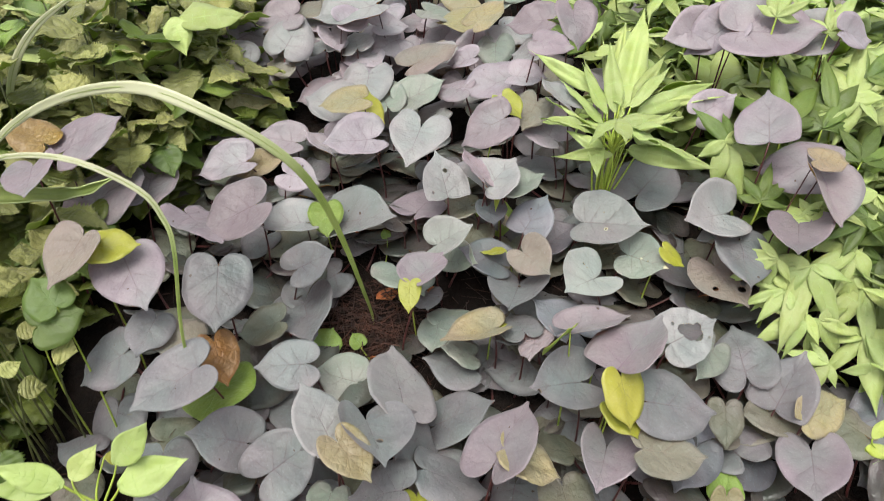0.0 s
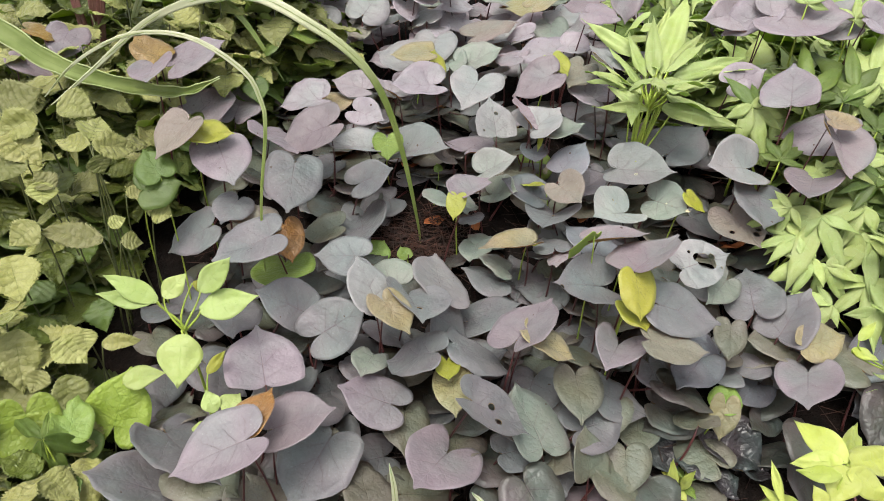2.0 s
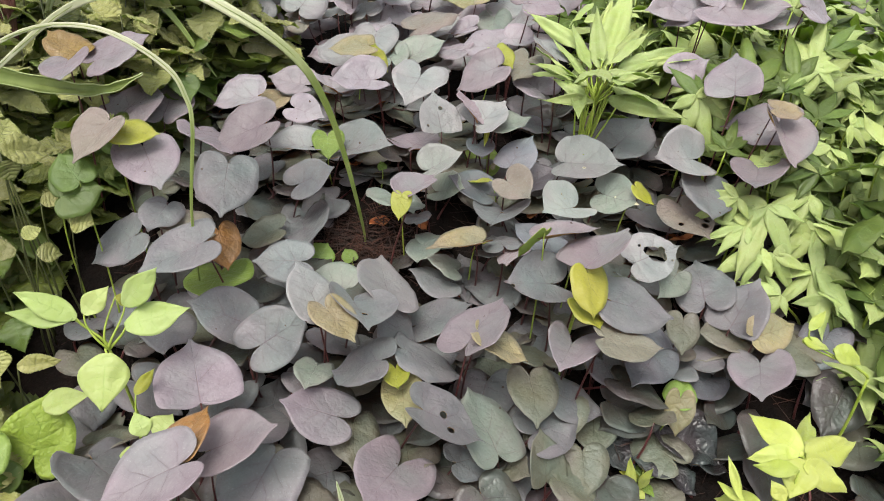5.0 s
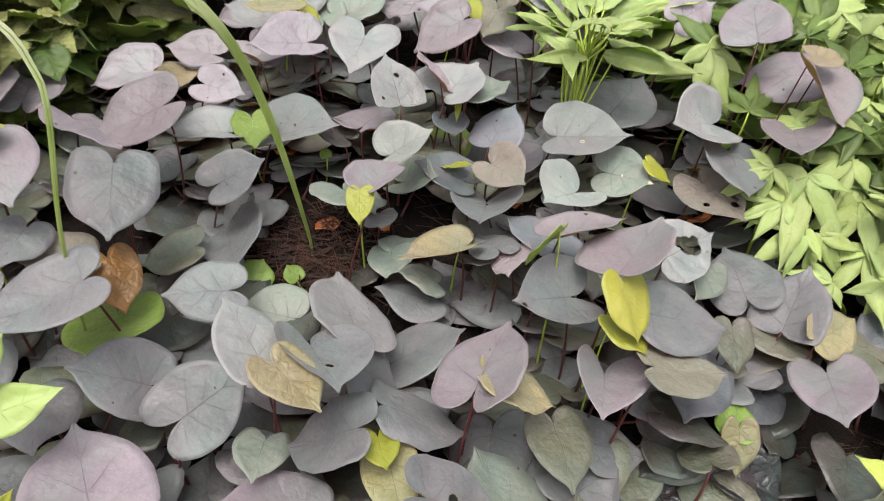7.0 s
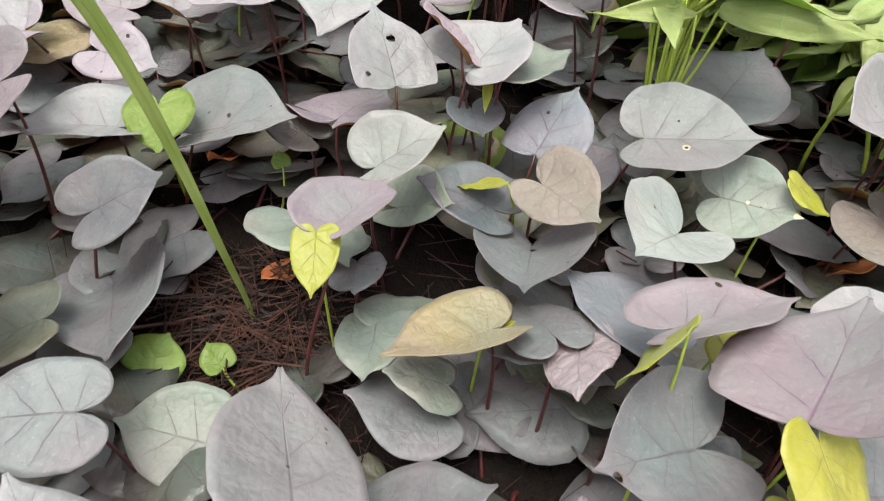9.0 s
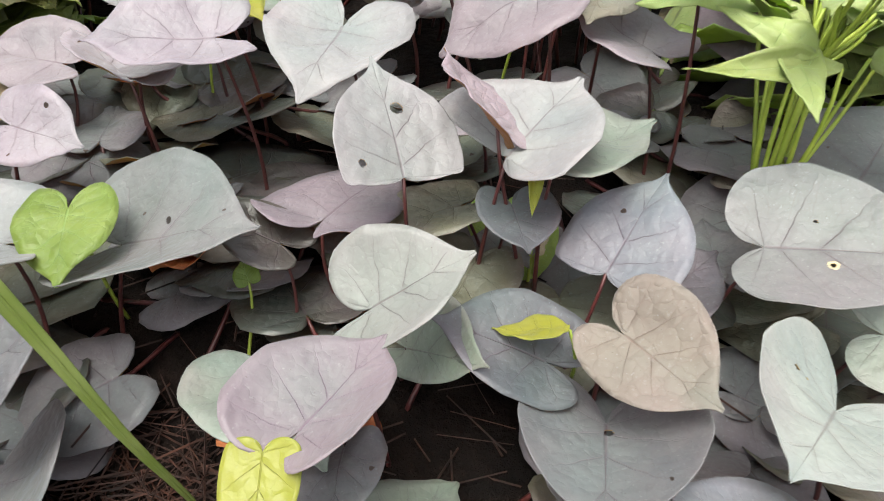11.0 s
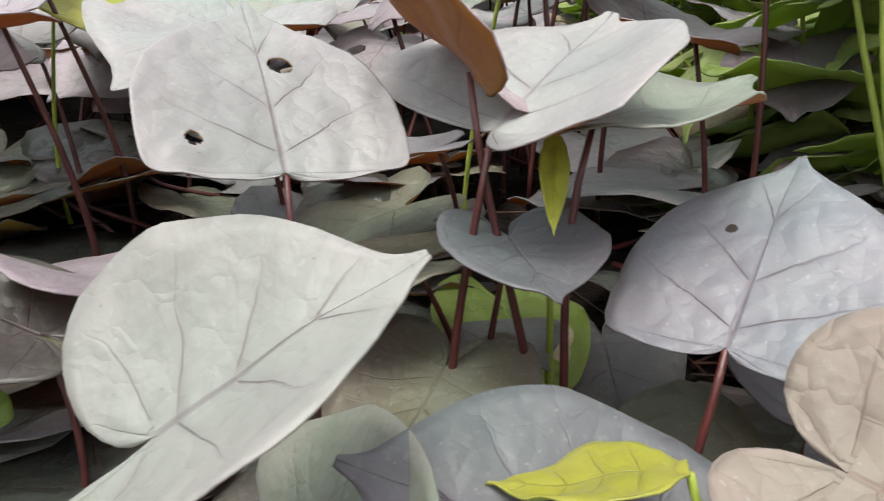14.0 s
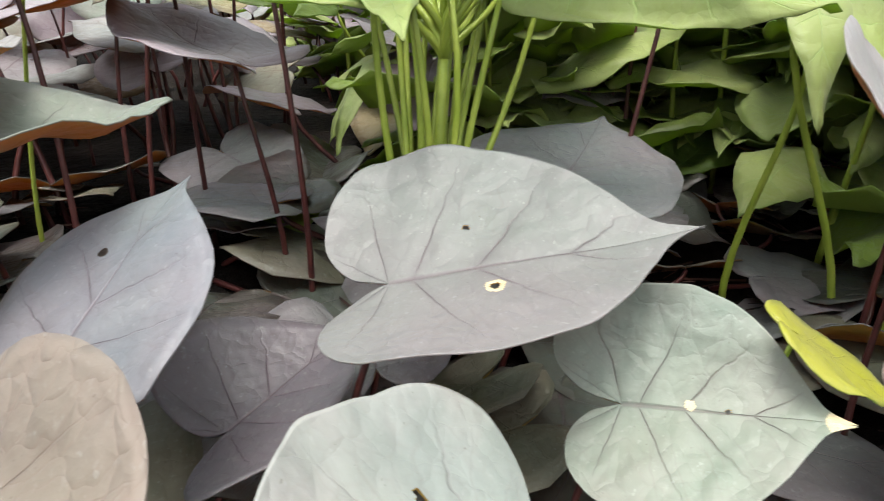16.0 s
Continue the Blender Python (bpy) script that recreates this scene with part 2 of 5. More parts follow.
    "z": blade_material("pale_green_leaf", (0.420, 0.530, 0.140), (0.520, 0.610, 0.240), (0.28, 0.42, 0.10), vein_depth=0.4, eaten=0.03, bloom=(0.6, 0.7, 0.4), through=(0.42, 0.55, 0.06), thin=0.3),
    "l": blade_material("lime_lobed_leaf", (0.400, 0.500, 0.135), (0.550, 0.635, 0.280), (0.42, 0.60, 0.20), vein_depth=0.5, spread=0.22, bloom=(0.6, 0.7, 0.4), through=(0.38, 0.56, 0.06), thin=0.36),
    "w": blade_material("olive_weed_leaf", (0.245, 0.255, 0.055), (0.420, 0.415, 0.165), (0.090, 0.095, 0.020), veins=8.0, quilt=1.7, vein_depth=0.6, spread=0.38, bloom=(0.5, 0.5, 0.3), through=(0.42, 0.52, 0.06), thin=0.26),
    "h": blade_material("bright_heart_leaf", (0.240, 0.330, 0.022), (0.370, 0.440, 0.080), (0.10, 0.20, 0.02), veins=8.0, quilt=1.5, through=(0.42, 0.55, 0.06), thin=0.3),
    "d": blade_material("deep_green_leaf", (0.080, 0.130, 0.022), (0.165, 0.225, 0.050), (0.16, 0.26, 0.08), spread=0.3, bloom=(0.3, 0.4, 0.2), through=(0.30, 0.48, 0.05), thin=0.3),
}
# brown underside; daylight glowing through the blade is partly put into its colour
UNDER_PURPLE = blade_material("glow_brown_underside", (0.260, 0.138, 0.024), (0.380, 0.232, 0.045), (0.085, 0.018, 0.016), rough=0.5, vein_depth=0.7, quilt=0.6, bloom=(0.40, 0.24, 0.10), through=(0.65, 0.28, 0.04), thin=0.35)
UNDER_GREEN = plain_material("pale_leaf_underside", (0.230, 0.300, 0.070), (0.300, 0.360, 0.120), 0.6, 70.0, 0.0006, through=(0.45, 0.60, 0.08))
PETIOLE = plain_material("red_purple_petiole", (0.042, 0.009, 0.009), (0.085, 0.021, 0.018), 0.42, 90.0, 0.0003)
GREEN_STALK = plain_material("green_stalk", (0.200, 0.270, 0.025), (0.310, 0.370, 0.055), 0.5, 60.0, 0.0003)
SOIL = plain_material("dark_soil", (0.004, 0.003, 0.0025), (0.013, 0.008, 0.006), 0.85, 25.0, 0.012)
SCAR = plain_material("cream_leaf_scar", (0.360, 0.290, 0.170), (0.470, 0.400, 0.260), 0.6, 200.0, 0.0004)
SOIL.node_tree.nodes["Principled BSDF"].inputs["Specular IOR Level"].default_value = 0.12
WEED_STALK = plain_material("olive_stalk", (0.050, 0.060, 0.016), (0.095, 0.100, 0.030), 0.55, 60.0, 0.0003)
LITTER = plain_material("dry_litter", (0.012, 0.005, 0.003), (0.060, 0.020, 0.010), 0.75, 60.0, 0.001, 0.5)
GRASS_BLADE = plain_material("pale_grass_blade", (0.180, 0.240, 0.050), (0.290, 0.340, 0.110), 0.34, 30.0, 0.0004, through=(0.45, 0.55, 0.15))


def grade_along(mat, dry, start, end):
    """Grade a blade along its length, from its green foot to the paler colour given as dry."""
    nt = mat.node_tree
    uv = nt.nodes.new("ShaderNodeUVMap").outputs[0]
    split = nt.nodes.new("ShaderNodeSeparateXYZ")
    nt.links.new(uv, split.inputs[0])
    place = nt.nodes.new("ShaderNodeTexCoord").outputs["Object"]
    line = nt.nodes.new("ShaderNodeCombineXYZ")
    nt.links.new(calc(nt, "MULTIPLY", split.outputs[0], 3.0), line.inputs[0])
    nt.links.new(calc(nt, "MULTIPLY", split.outputs[1], 60.0), line.inputs[1])
    streak = noise_tex(nt, line.outputs[0], 1.0, 2.0)
    t = calc(nt, "ADD", split.outputs[0], calc(nt, "MULTIPLY", calc(nt, "SUBTRACT", streak, 0.5), 0.25))
    bsdf = nt.nodes["Principled BSDF"]
    old = bsdf.inputs["Base Color"].links[0].from_socket
    nt.links.new(mix(nt, ramp(nt, t, start, end), old, dry), bsdf.inputs["Base Color"])


# cream towards the arch, green at the foot
grade_along(GRASS_BLADE, (0.56, 0.55, 0.38), 0.30, 0.55)
TOP["u"] = blade_material("lemon_green_leaf", (0.520, 0.600, 0.090), (0.620, 0.680, 0.220), (0.40, 0.50, 0.08), vein_depth=0.35, bloom=(0.7, 0.75, 0.4), through=(0.5, 0.6, 0.08), thin=0.3)
GREEN_KINDS = "yvzlwxhdu"


# ---- ground ----
def ground_height(x, y):
    return 0.10 + 0.17 * math.tanh((y - 0.53) / 0.42) + 0.012 * noise.noise((x * 4, y * 4, 0)) + 0.006 * noise.noise((x * 17, y * 17, 3))


def mesh_from(name, verts, faces, materials, uvs=None, slots=None, smooth=True):
    me = bpy.data.meshes.new(name)
    me.from_pydata(verts, [], faces)
    for m in materials:
        me.materials.append(m)
    if uvs is not None:
        layer = me.uv_layers.new(name="UVMap")
        for loop in me.loops:
            layer.data[loop.index].uv = uvs[loop.vertex_index]
    for i, poly in enumerate(me.polygons):
        poly.use_smooth = smooth
        if slots is not None:
            poly.material_index = slots[i]
    return me


def part(name, me, parent, label=""):
    ob = new(name, me)
    ob.parent = parent
    return tagged(ob, label)


def build_ground():
    steps = [-60, -20, -8, -4, -2.5] + [-1.6 + 0.04 * i for i in range(91)] + [2.4, 3, 4, 6, 10, 20, 60]
    verts = [(x, y, ground_height(x, y)) for y in steps for x in steps]
    n = len(steps)
    faces = [(j * n + i, j * n + i + 1, (j + 1) * n + i + 1, (j + 1) * n + i) for j in range(n - 1) for i in range(n - 1)]
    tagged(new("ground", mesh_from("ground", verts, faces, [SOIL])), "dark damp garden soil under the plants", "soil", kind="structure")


build_ground()


# ---- leaf shapes ----
def spline(points, count):
    """Points evenly spaced in parameter along a smooth curve through the given ones."""
    pts = [Vector(p) for p in points]
    pts = [2 * pts[0] - pts[1]] + pts + [2 * pts[-1] - pts[-2]]
    out = []
    for k in range(count + 1):
        f = k / count * (len(pts) - 3)
        i = min(int(f), len(pts) - 4)
        t = f - i
        a, b, c, d = pts[i:i + 4]
        out.append(0.5 * ((2 * b) + (c - a) * t + (2 * a - 5 * b + 4 * c - d) * t * t + (3 * b - 3 * c + d - a) * t ** 3))
    return out


def heart_outline(s, lobe, notch=0.10):
    return [(0, 0, 0), (-0.60 * lobe, notch, 0), (-lobe, 0.36, 0), (-0.86 * lobe, 0.70, 0), (-0.15 * lobe, 0.95, 0), (s + 0.06, 1.0, 0), (s + 0.26 * (1 - s), 0.94, 0),
            (s + 0.48 * (1 - s), 0.79, 0), (s + 0.66 * (1 - s), 0.54, 0), (s + 0.80 * (1 - s), 0.27, 0), (s + 0.90 * (1 - s), 0.10, 0), (1.045, 0, 0)]


def ovate_outline(s):
    return [(0, 0, 0), (0.02, 0.3, 0), (s * 0.5, 0.8, 0), (s, 1, 0), (s + 0.3 * (1 - s), 0.85, 0), (s + 0.6 * (1 - s), 0.5, 0), (s + 0.85 * (1 - s), 0.16, 0), (1, 0, 0)]


def blade_mesh(name, outline, length, half, rng, materials, columns=24, rows=5, fold=0.15, droop=0.1, wave=0.02, lift=0.0, quilt=0.0, teeth=0.0, holes=(), first=0.36, veins=6, uneven=0.07, bend=None, right=None, frame_of=None):
    """A thin leaf blade with an upper and a lower sheet. It lies along x from the petiole at the origin, or in the frame (origin, axis, side, up)."""
    edges = {1: spline(outline, columns), -1: spline(right[0] if right else outline, columns)}
    halves = {1: half, -1: right[1] if right else half}
    folds = {1: fold, -1: right[2] if right else fold}
    verts, uvs, faces, slots = [], [], [], []
    phase, phase2 = rng.uniform(0, 6.3), rng.uniform(0, 6.3)
    asym = 0.0 if right else rng.uniform(-0.05, 0.05)
    sway = rng.uniform(-0.06, 0.06)
    bend = sway if bend is None else bend
    grid = {}

    def height(u, v, q, r, sign):
        a = abs(v)
        h = folds[sign] * halves[sign] * (0.12 * a + 0.43 * a * a) - droop * length * max(0, u) ** 2 + lift * length * max(0, -u) * a
        h += wave * length * r * r * math.sin(q * 11 + phase + sign * 1.3)
        h += quilt * length * math.sin(math.pi * q * veins) ** 2 * math.sin(math.pi * min(1, r * 0.9 + 0.05))
        h -= 0.10 * halves[sign] * a * a
        h += uneven * length * noise.noise((u * 2.4 + phase * 9, v * 1.5 + phase2 * 5, phase)) * min(1, abs(u) * 3 + a)
        h += 0.4 * uneven * length * noise.noise((u * 6 + phase * 7, v * 4, phase2)) * r
        return h + 0.01 * length * math.sin(5 * u + phase2)

    thick = 0.0005
    for layer in (0, 1):
        for sign in (1, -1):
            for j in range(columns + 1):
                q = j / columns
                m = max(0.0, (q - first) / (1 - first)) ** (1.65 if first > 0.1 else 1.25)
                e = edges[sign][j]
                for i in range(rows + 1):
                    r = i / rows
                    if r == 0:
                        key = (layer, 0, round(m, 5), 0)
                    elif j == columns:
                        key = (layer, 0, 1.0, 0)
                    else:
                        key = (layer, sign, j, i)
                    if key in grid:
                        grid[(layer, sign, j, i, "at")] = grid[key]
                        continue
                    u = m + (e.x - m) * r
                    v = e.y * r * sign
                    if teeth and i == rows:
                        v *= 1 + teeth * (1 if j % 2 else -1)
                    v = v * (1 + asym * sign) + bend * max(0, u) ** 2
                    h = height(u, v, q, r, sign) - layer * thick
                    if frame_of:
                        o, a, b, c = frame_of
                        verts.append(tuple(o + a * (u * length) + b * (v * halves[sign]) + c * h))
                    else:
                        verts.append((u * length, v * halves[sign], h))
                    uvs.append((q, r))
                    grid[key] = len(verts) - 1
                    grid[(layer, sign, j, i, "at")] = len(verts) - 1
                    if holes:
                        grid[("uv", len(verts) - 1)] = (u, v)
    for layer in (0, 1):
        for sign in (1, -1):
            for j in range(columns):
                for i in range(rows):
                    f = [grid[(layer, sign, j, i, "at")], grid[(layer, sign, j + 1, i, "at")], grid[(layer, sign, j + 1, i + 1, "at")], grid[(layer, sign, j, i + 1, "at")]]
                    f = [x for k, x in enumerate(f) if x not in f[:k]]
                    if len(f) < 3:
                        continue
                    if holes:
                        cu = sum(grid[("uv", x)][0] for x in f) / len(f)
                        cv = sum(grid[("uv", x)][1] for x in f) / len(f)
                        far = [math.hypot(cu - a, (cv - b) * halves[sign] / length) / c for a, b, c, *_ in holes]
                        kinds = [h[3] if len(h) > 3 else 0 for h in holes]
                        if any(d < (1, 0.5, 0)[k] for d, k in zip(far, kinds)):
                            continue
                        scarred = layer == 0 and any(k and d < 1 for d, k in zip(far, kinds))
                    if (sign > 0) != (layer == 0):
                        f = f[:1] + f[:0:-1]
                    faces.append(f)
                    slots.append(2 if holes and scarred else layer)
    for sign in (1, -1):
        for j in range(columns):
            f = [grid[(0, sign, j, rows, "at")], grid[(0, sign, j + 1, rows, "at")], grid[(1, sign, j + 1, rows, "at")], grid[(1, sign, j, rows, "at")]]
            if len(set(f)) == 4:
                faces.append(f if sign > 0 else f[::-1])
                slots.append(0)
    return mesh_from(name, verts, faces, materials, uvs, slots)


def tube_mesh(name, points, radii, material, sides=6, count=9):
    path = spline(points, count)
    verts, faces = [], []
    for k, p in enumerate(path):
        d = (path[min(k + 1, count)] - path[max(k - 1, 0)]).normalized()
        a = d.cross(Vector((0.31, 0.95, 0.05))).normalized()
        b = d.cross(a)
        rad = radii[0] + (radii[1] - radii[0]) * k / count
        for i in range(sides):
            t = 6.2832 * i / sides
            verts.append(tuple(p + (a * math.cos(t) + b * math.sin(t)) * rad))
    for k in range(count):
        for i in range(sides):
            i2 = (i + 1) % sides
            faces.append((k * sides + i, k * sides + i2, (k + 1) * sides + i2, (k + 1) * sides + i))
    faces.append(tuple(range(sides))[::-1])
    faces.append(tuple(range(count * sides, (count + 1) * sides)))
    return mesh_from(name, verts, faces, [material])


# ---- purple sweet potato bed ----
plants = {}


def plant_at(x, y, names, size):
    """The plant to whose patch of the bed a place belongs, as an Empty on the soil."""
    cell = (names[0], math.floor(x / size), math.floor(y / size))
    if cell not in plants:
        px, py = (cell[1] + 0.5) * size, (cell[2] + 0.5) * size
        ob = new(names[0])
        ob.location = (px, py, ground_height(px, py))
        ob.empty_display_size = 0.02
        plants[cell] = tagged(ob, names[1], "plant", names[2])
    return plants[cell]


PURPLE = ("sweet_potato_plant", "purple sweet potato plant with heart-shaped leaves on red stalks", "purple sweet potato plants in the bed")
LABELS = {"y": "young yellow-green leaf", "v": "fresh green leaf", "o": "wrinkled olive-tan leaf", "n": "golden brown wrinkled leaf", "k": "tan-pink leaf", "q": "crinkled pink leaf",
          "i": "pink-lilac leaf", "g": "grey-green leaf", "c": "pale lilac-grey leaf", "b": "blue-grey leaf", "s": "slate purple leaf", "p": "mauve leaf", "e": "dull olive leaf", "a": "dark glossy leaf, shade put into its colour", "m": "pale mint-grey leaf", "j": "pale sage-grey leaf",
          "z": "pale green leaf", "h": "bright green wrinkled leaf", "l": "lime green narrow leaf", "w": "olive green wrinkled leaf", "d": "deep green leaf", "u": "lemon green leaf", "t": "pale mauve leaf, sky light in its colour", "B": "blackened wet crumpled leaf", "r": "grey sage leaf", "f": "dark blue-slate leaf", "x": "dark green wrinkled leaf"}
leaf_count = 0


def leaf_axes(yaw, pitch, roll):
    y, p, r = radians(yaw), radians(pitch), radians(roll)
    axis = Vector((math.cos(p) * math.cos(y), math.cos(p) * math.sin(y), math.sin(p)))
    side = Vector((0, 0, 1)).cross(axis).normalized()
    up = axis.cross(side)
    lat = side * math.cos(r) + up * math.sin(r)
    return axis, lat, axis.cross(lat)


def stalk_path(top, axis, foot, rng):
    """The line of a petiole: it leaves the blade backwards and down, then drops to the soil."""
    drop = max(0.02, (top.z - foot.z))
    a = top - axis * min(0.012, drop * 0.15) - Vector((0, 0, drop * 0.35))
    b = foot + Vector((rng.uniform(-0.008, 0.008), rng.uniform(-0.008, 0.008), drop * 0.35))
    out = []
    for k in range(10):
        t = k / 9
        out.append(top * (1 - t) ** 3 + a * (3 * t * (1 - t) ** 2) + b * (3 * t * t * (1 - t)) + foot * t ** 3)
    return out


def leaf(kind, x, y, z, length, half, s, yaw, pitch, roll, holes=(), names=PURPLE, size=0.24, shape="heart", stalk=None, root=None, right=None, lobe=None, joint=None, notch=0.10, **form):
    """One leaf with its petiole: the petiole's top, blade length and half width, where it is widest, and its heading, rise and lean in degrees."""
    global leaf_count
    leaf_count += 1
    rng = random.Random(leaf_count * 7 + 3)
    plant = plant_at(x, y, names, size)
    axis, lat, up = leaf_axes(yaw, pitch, roll)
    top = Vector((x, y, z))
    origin = plant.location
    under = UNDER_GREEN if kind in GREEN_KINDS else UNDER_PURPLE
    settings = dict(fold=rng.uniform(0.04, 0.42), droop=rng.uniform(-0.02, 0.16), wave=rng.uniform(0.008, 0.028), lift=rng.uniform(0.1, 0.5), quilt=0.007 if kind in "kqonhw" else 0.002)
    if right:
        outline = heart_outline(s, lobe, notch)
        settings.update(uneven=0.03, wave=0.008, right=(heart_outline(right[1], right[2], notch), right[0], right[3]))
    elif shape == "heart":
        s2 = max(0.04, min(0.36, s - 0.06))
        half *= 1.07
        outline = heart_outline(s2, max(0.08, min(0.34, 0.38 - 0.6 * s2)))
    else:
        outline = ovate_outline(max(0.25, min(0.5, s)))
        settings["first"] = 0.05
    if kind == "w":
        settings.update(teeth=0.07, quilt=0.016, veins=8, columns=40, rows=6, fold=rng.uniform(0.3, 0.8))
    settings.update(form)
    if holes:
        settings.update(columns=170, rows=56)
    me = blade_mesh("leaf", outline, length, half, rng, [TOP[kind], under] + ([SCAR] if holes else []), holes=holes, frame_of=(top - origin, axis, lat, up), **settings)
    ob = part("leaf", me, plant, LABELS[kind])
    if root is None:
        gx = x - axis.x * rng.uniform(0.0, 0.03) + rng.uniform(-0.012, 0.012)
        gy = y - axis.y * rng.uniform(0.0, 0.03) + rng.uniform(-0.008, 0.02)
    else:
        gx, gy = root
    foot = Vector(joint) if joint else Vector((gx, gy, ground_height(gx, gy) - 0.005))
    pts = stalk_path(top - up * 0.001, axis, foot, rng)
    thickness = 0.0014 if names[0] == "lobed_sweet_potato_plant" else 0.0012 if length > 0.05 else 0.0010
    part("petiole", tube_mesh("petiole", [p - origin for p in pts], (thickness * 0.8, thickness * 1.35), stalk or (WEED_STALK if kind in "wh" else GREEN_STALK if kind in GREEN_KINDS else PETIOLE)), ob)
    return ob


leaf('p', -0.222, 1.188, 0.405, 0.071, 0.034, 0.30, -165, -10, -29, fold=0.57)
leaf('t', -0.329, 1.181, 0.361, 0.085, 0.041, 0.22, 39, 10, 36, fold=0.99)
leaf('c', -0.203, 1.138, 0.357, 0.070, 0.033, 0.21, 167, -5, -33, fold=0.63)
leaf('t', -0.157, 1.188, 0.373, 0.056, 0.025, 0.17, -68, -16, 3, fold=0.87)
leaf('c', -0.291, 1.105, 0.348, 0.085, 0.041, 0.29, -165, 9, -29, fold=0.51)
leaf('t', -0.288, 1.063, 0.320, 0.069, 0.031, 0.10, -26, 1, 4, fold=0.93)
leaf('p', -0.387, 1.057, 0.288, 0.075, 0.039, 0.18, -69, -17, 7, fold=0.87)
leaf('k', -0.359, 1.007, 0.247, 0.087, 0.038, 0.27, 165, -1, -20)
leaf('t', -0.348, 1.010, 0.253, 0.065, 0.030, 0.23, 42, 21, 19, fold=0.93)
leaf('t', -0.185, 0.927, 0.296, 0.066, 0.030, 0.22, 170, 7, -27, fold=0.75)
leaf('t', -0.248, 0.870, 0.294, 0.076, 0.035, 0.33, -166, -7, -17, fold=0.93)
leaf('o', -0.261, 0.893, 0.276, 0.067, 0.032, 0.25, 11, 5, 9)
leaf('t', -0.181, 0.843, 0.290, 0.054, 0.025, 0.23, -22, -2, 36, fold=0.51)
leaf('p', -0.201, 0.733, 0.312, 0.084, 0.0428, 0.21, -166, -24, -21, right=(0.0434, 0.20, 0.30, 0.57), lobe=0.30, fold=0.49, droop=0.02, lift=0.3, bend=0.0, columns=32, rows=8)
leaf('c', -0.141, 0.744, 0.275, 0.070, 0.0354, 0.17, -178, 4, 1, right=(0.0375, 0.23, 0.30, 0.92), lobe=0.30, fold=0.75, droop=0.02, lift=0.3, bend=0.0, columns=32, rows=8)
leaf('v', -0.116, 0.764, 0.284, 0.049, 0.023, 0.19, -79, -14, 1)
leaf('r', -0.094, 0.763, 0.263, 0.086, 0.0492, 0.21, -15, 20, 11, right=(0.0454, 0.18, 0.30, 0.86), lobe=0.30, fold=0.99, droop=0.02, lift=0.3, bend=0.0, columns=32, rows=8)
leaf('c', 0.055, 0.767, 0.305, 0.070, 0.0338, 0.20, 109, 37, 6, right=(0.0333, 0.23, 0.05, 0.48), lobe=0.05, fold=0.46, droop=0.02, lift=0.3, bend=0.0, holes=((.55, -.16, .05), (.12, .62, .03)))
leaf('q', 0.102, 0.779, 0.329, 0.053, 0.031, 0.12, 129, 30, 30, fold=0.53, droop=0.03, columns=32, rows=8)
leaf('c', 0.107, 0.775, 0.314, 0.061, 0.0514, 0.00, 37, 27, -1, right=(0.0438, 0.31, 0.17, 0.70), lobe=0.03, fold=0.65, droop=-0.04, lift=0.43, bend=0.06, columns=32, rows=8)
leaf('g', 0.135, 0.779, 0.315, 0.058, 0.031, 0.18, 18, 9, 7, fold=0.75, droop=0.0)
leaf('v', 0.232, 0.945, 0.257, 0.036, 0.020, 0.20, -96, -32, 4)
leaf('p', 0.011, 0.778, 0.270, 0.093, 0.045, 0.13, 64, -5, 1, right=(0.032, 0.20, 0.26, 0.13), lobe=0.26, fold=0.07, droop=0.02, lift=0.79, bend=0.09, columns=32, rows=8)
leaf('j', 0.042, 0.699, 0.277, 0.054, 0.0311, 0.15, 4, 35, 19, right=(0.0274, 0.28, 0.56, 0.81), lobe=0.25, fold=1.10, droop=0.02, lift=0.3, bend=0.0, columns=32, rows=8)
leaf('i', 0.020, 0.631, 0.277, 0.057, 0.0303, 0.23, 59, 3, -7, right=(0.0283, 0.20, 0.30, 1.03), lobe=0.30, fold=1.08, droop=0.02, lift=0.3, bend=0.0, columns=32, rows=8)
leaf('g', -0.009, 0.707, 0.224, 0.072, 0.043, -0.08, -59, 9, -17, fold=0.10, droop=0.03, columns=32, rows=8)
leaf('y', 0.009, 0.622, 0.278, 0.041, 0.0147, 0.18, -91, -26, 4, right=(0.0141, 0.19, 0.12, 0.34), lobe=0.12, fold=0.36, droop=0.02, lift=0.3, bend=0.0, columns=32, rows=8)
leaf('g', 0.057, 0.725, 0.226, 0.071, 0.0326, 0.20, -51, 32, 51, right=(0.0158, 0.20, 0.33, 0.20), lobe=0.28, fold=0.25, droop=-0.01, lift=0.61, bend=-0.06, columns=32, rows=8)
leaf('f', 0.124, 0.697, 0.246, 0.058, 0.0284, 0.21, 169, 20, -15, right=(0.0299, 0.22, 0.42, 0.67), lobe=0.30, fold=0.59, droop=0.02, lift=0.3, bend=0.0, columns=32, rows=8)
leaf('y', 0.133, 0.698, 0.267, 0.037, 0.0115, 0.42, 166, -13, 12, shape='ovate', fold=0.25, droop=0.05, columns=32, rows=8, root=(0.150, 0.730))
leaf('k', 0.155, 0.689, 0.272, 0.052, 0.0300, 0.18, -56, -0, 22, right=(0.0258, 0.22, 0.30, 0.30), lobe=0.30, fold=0.95, droop=0.02, lift=0.3, bend=0.0, columns=32, rows=8)
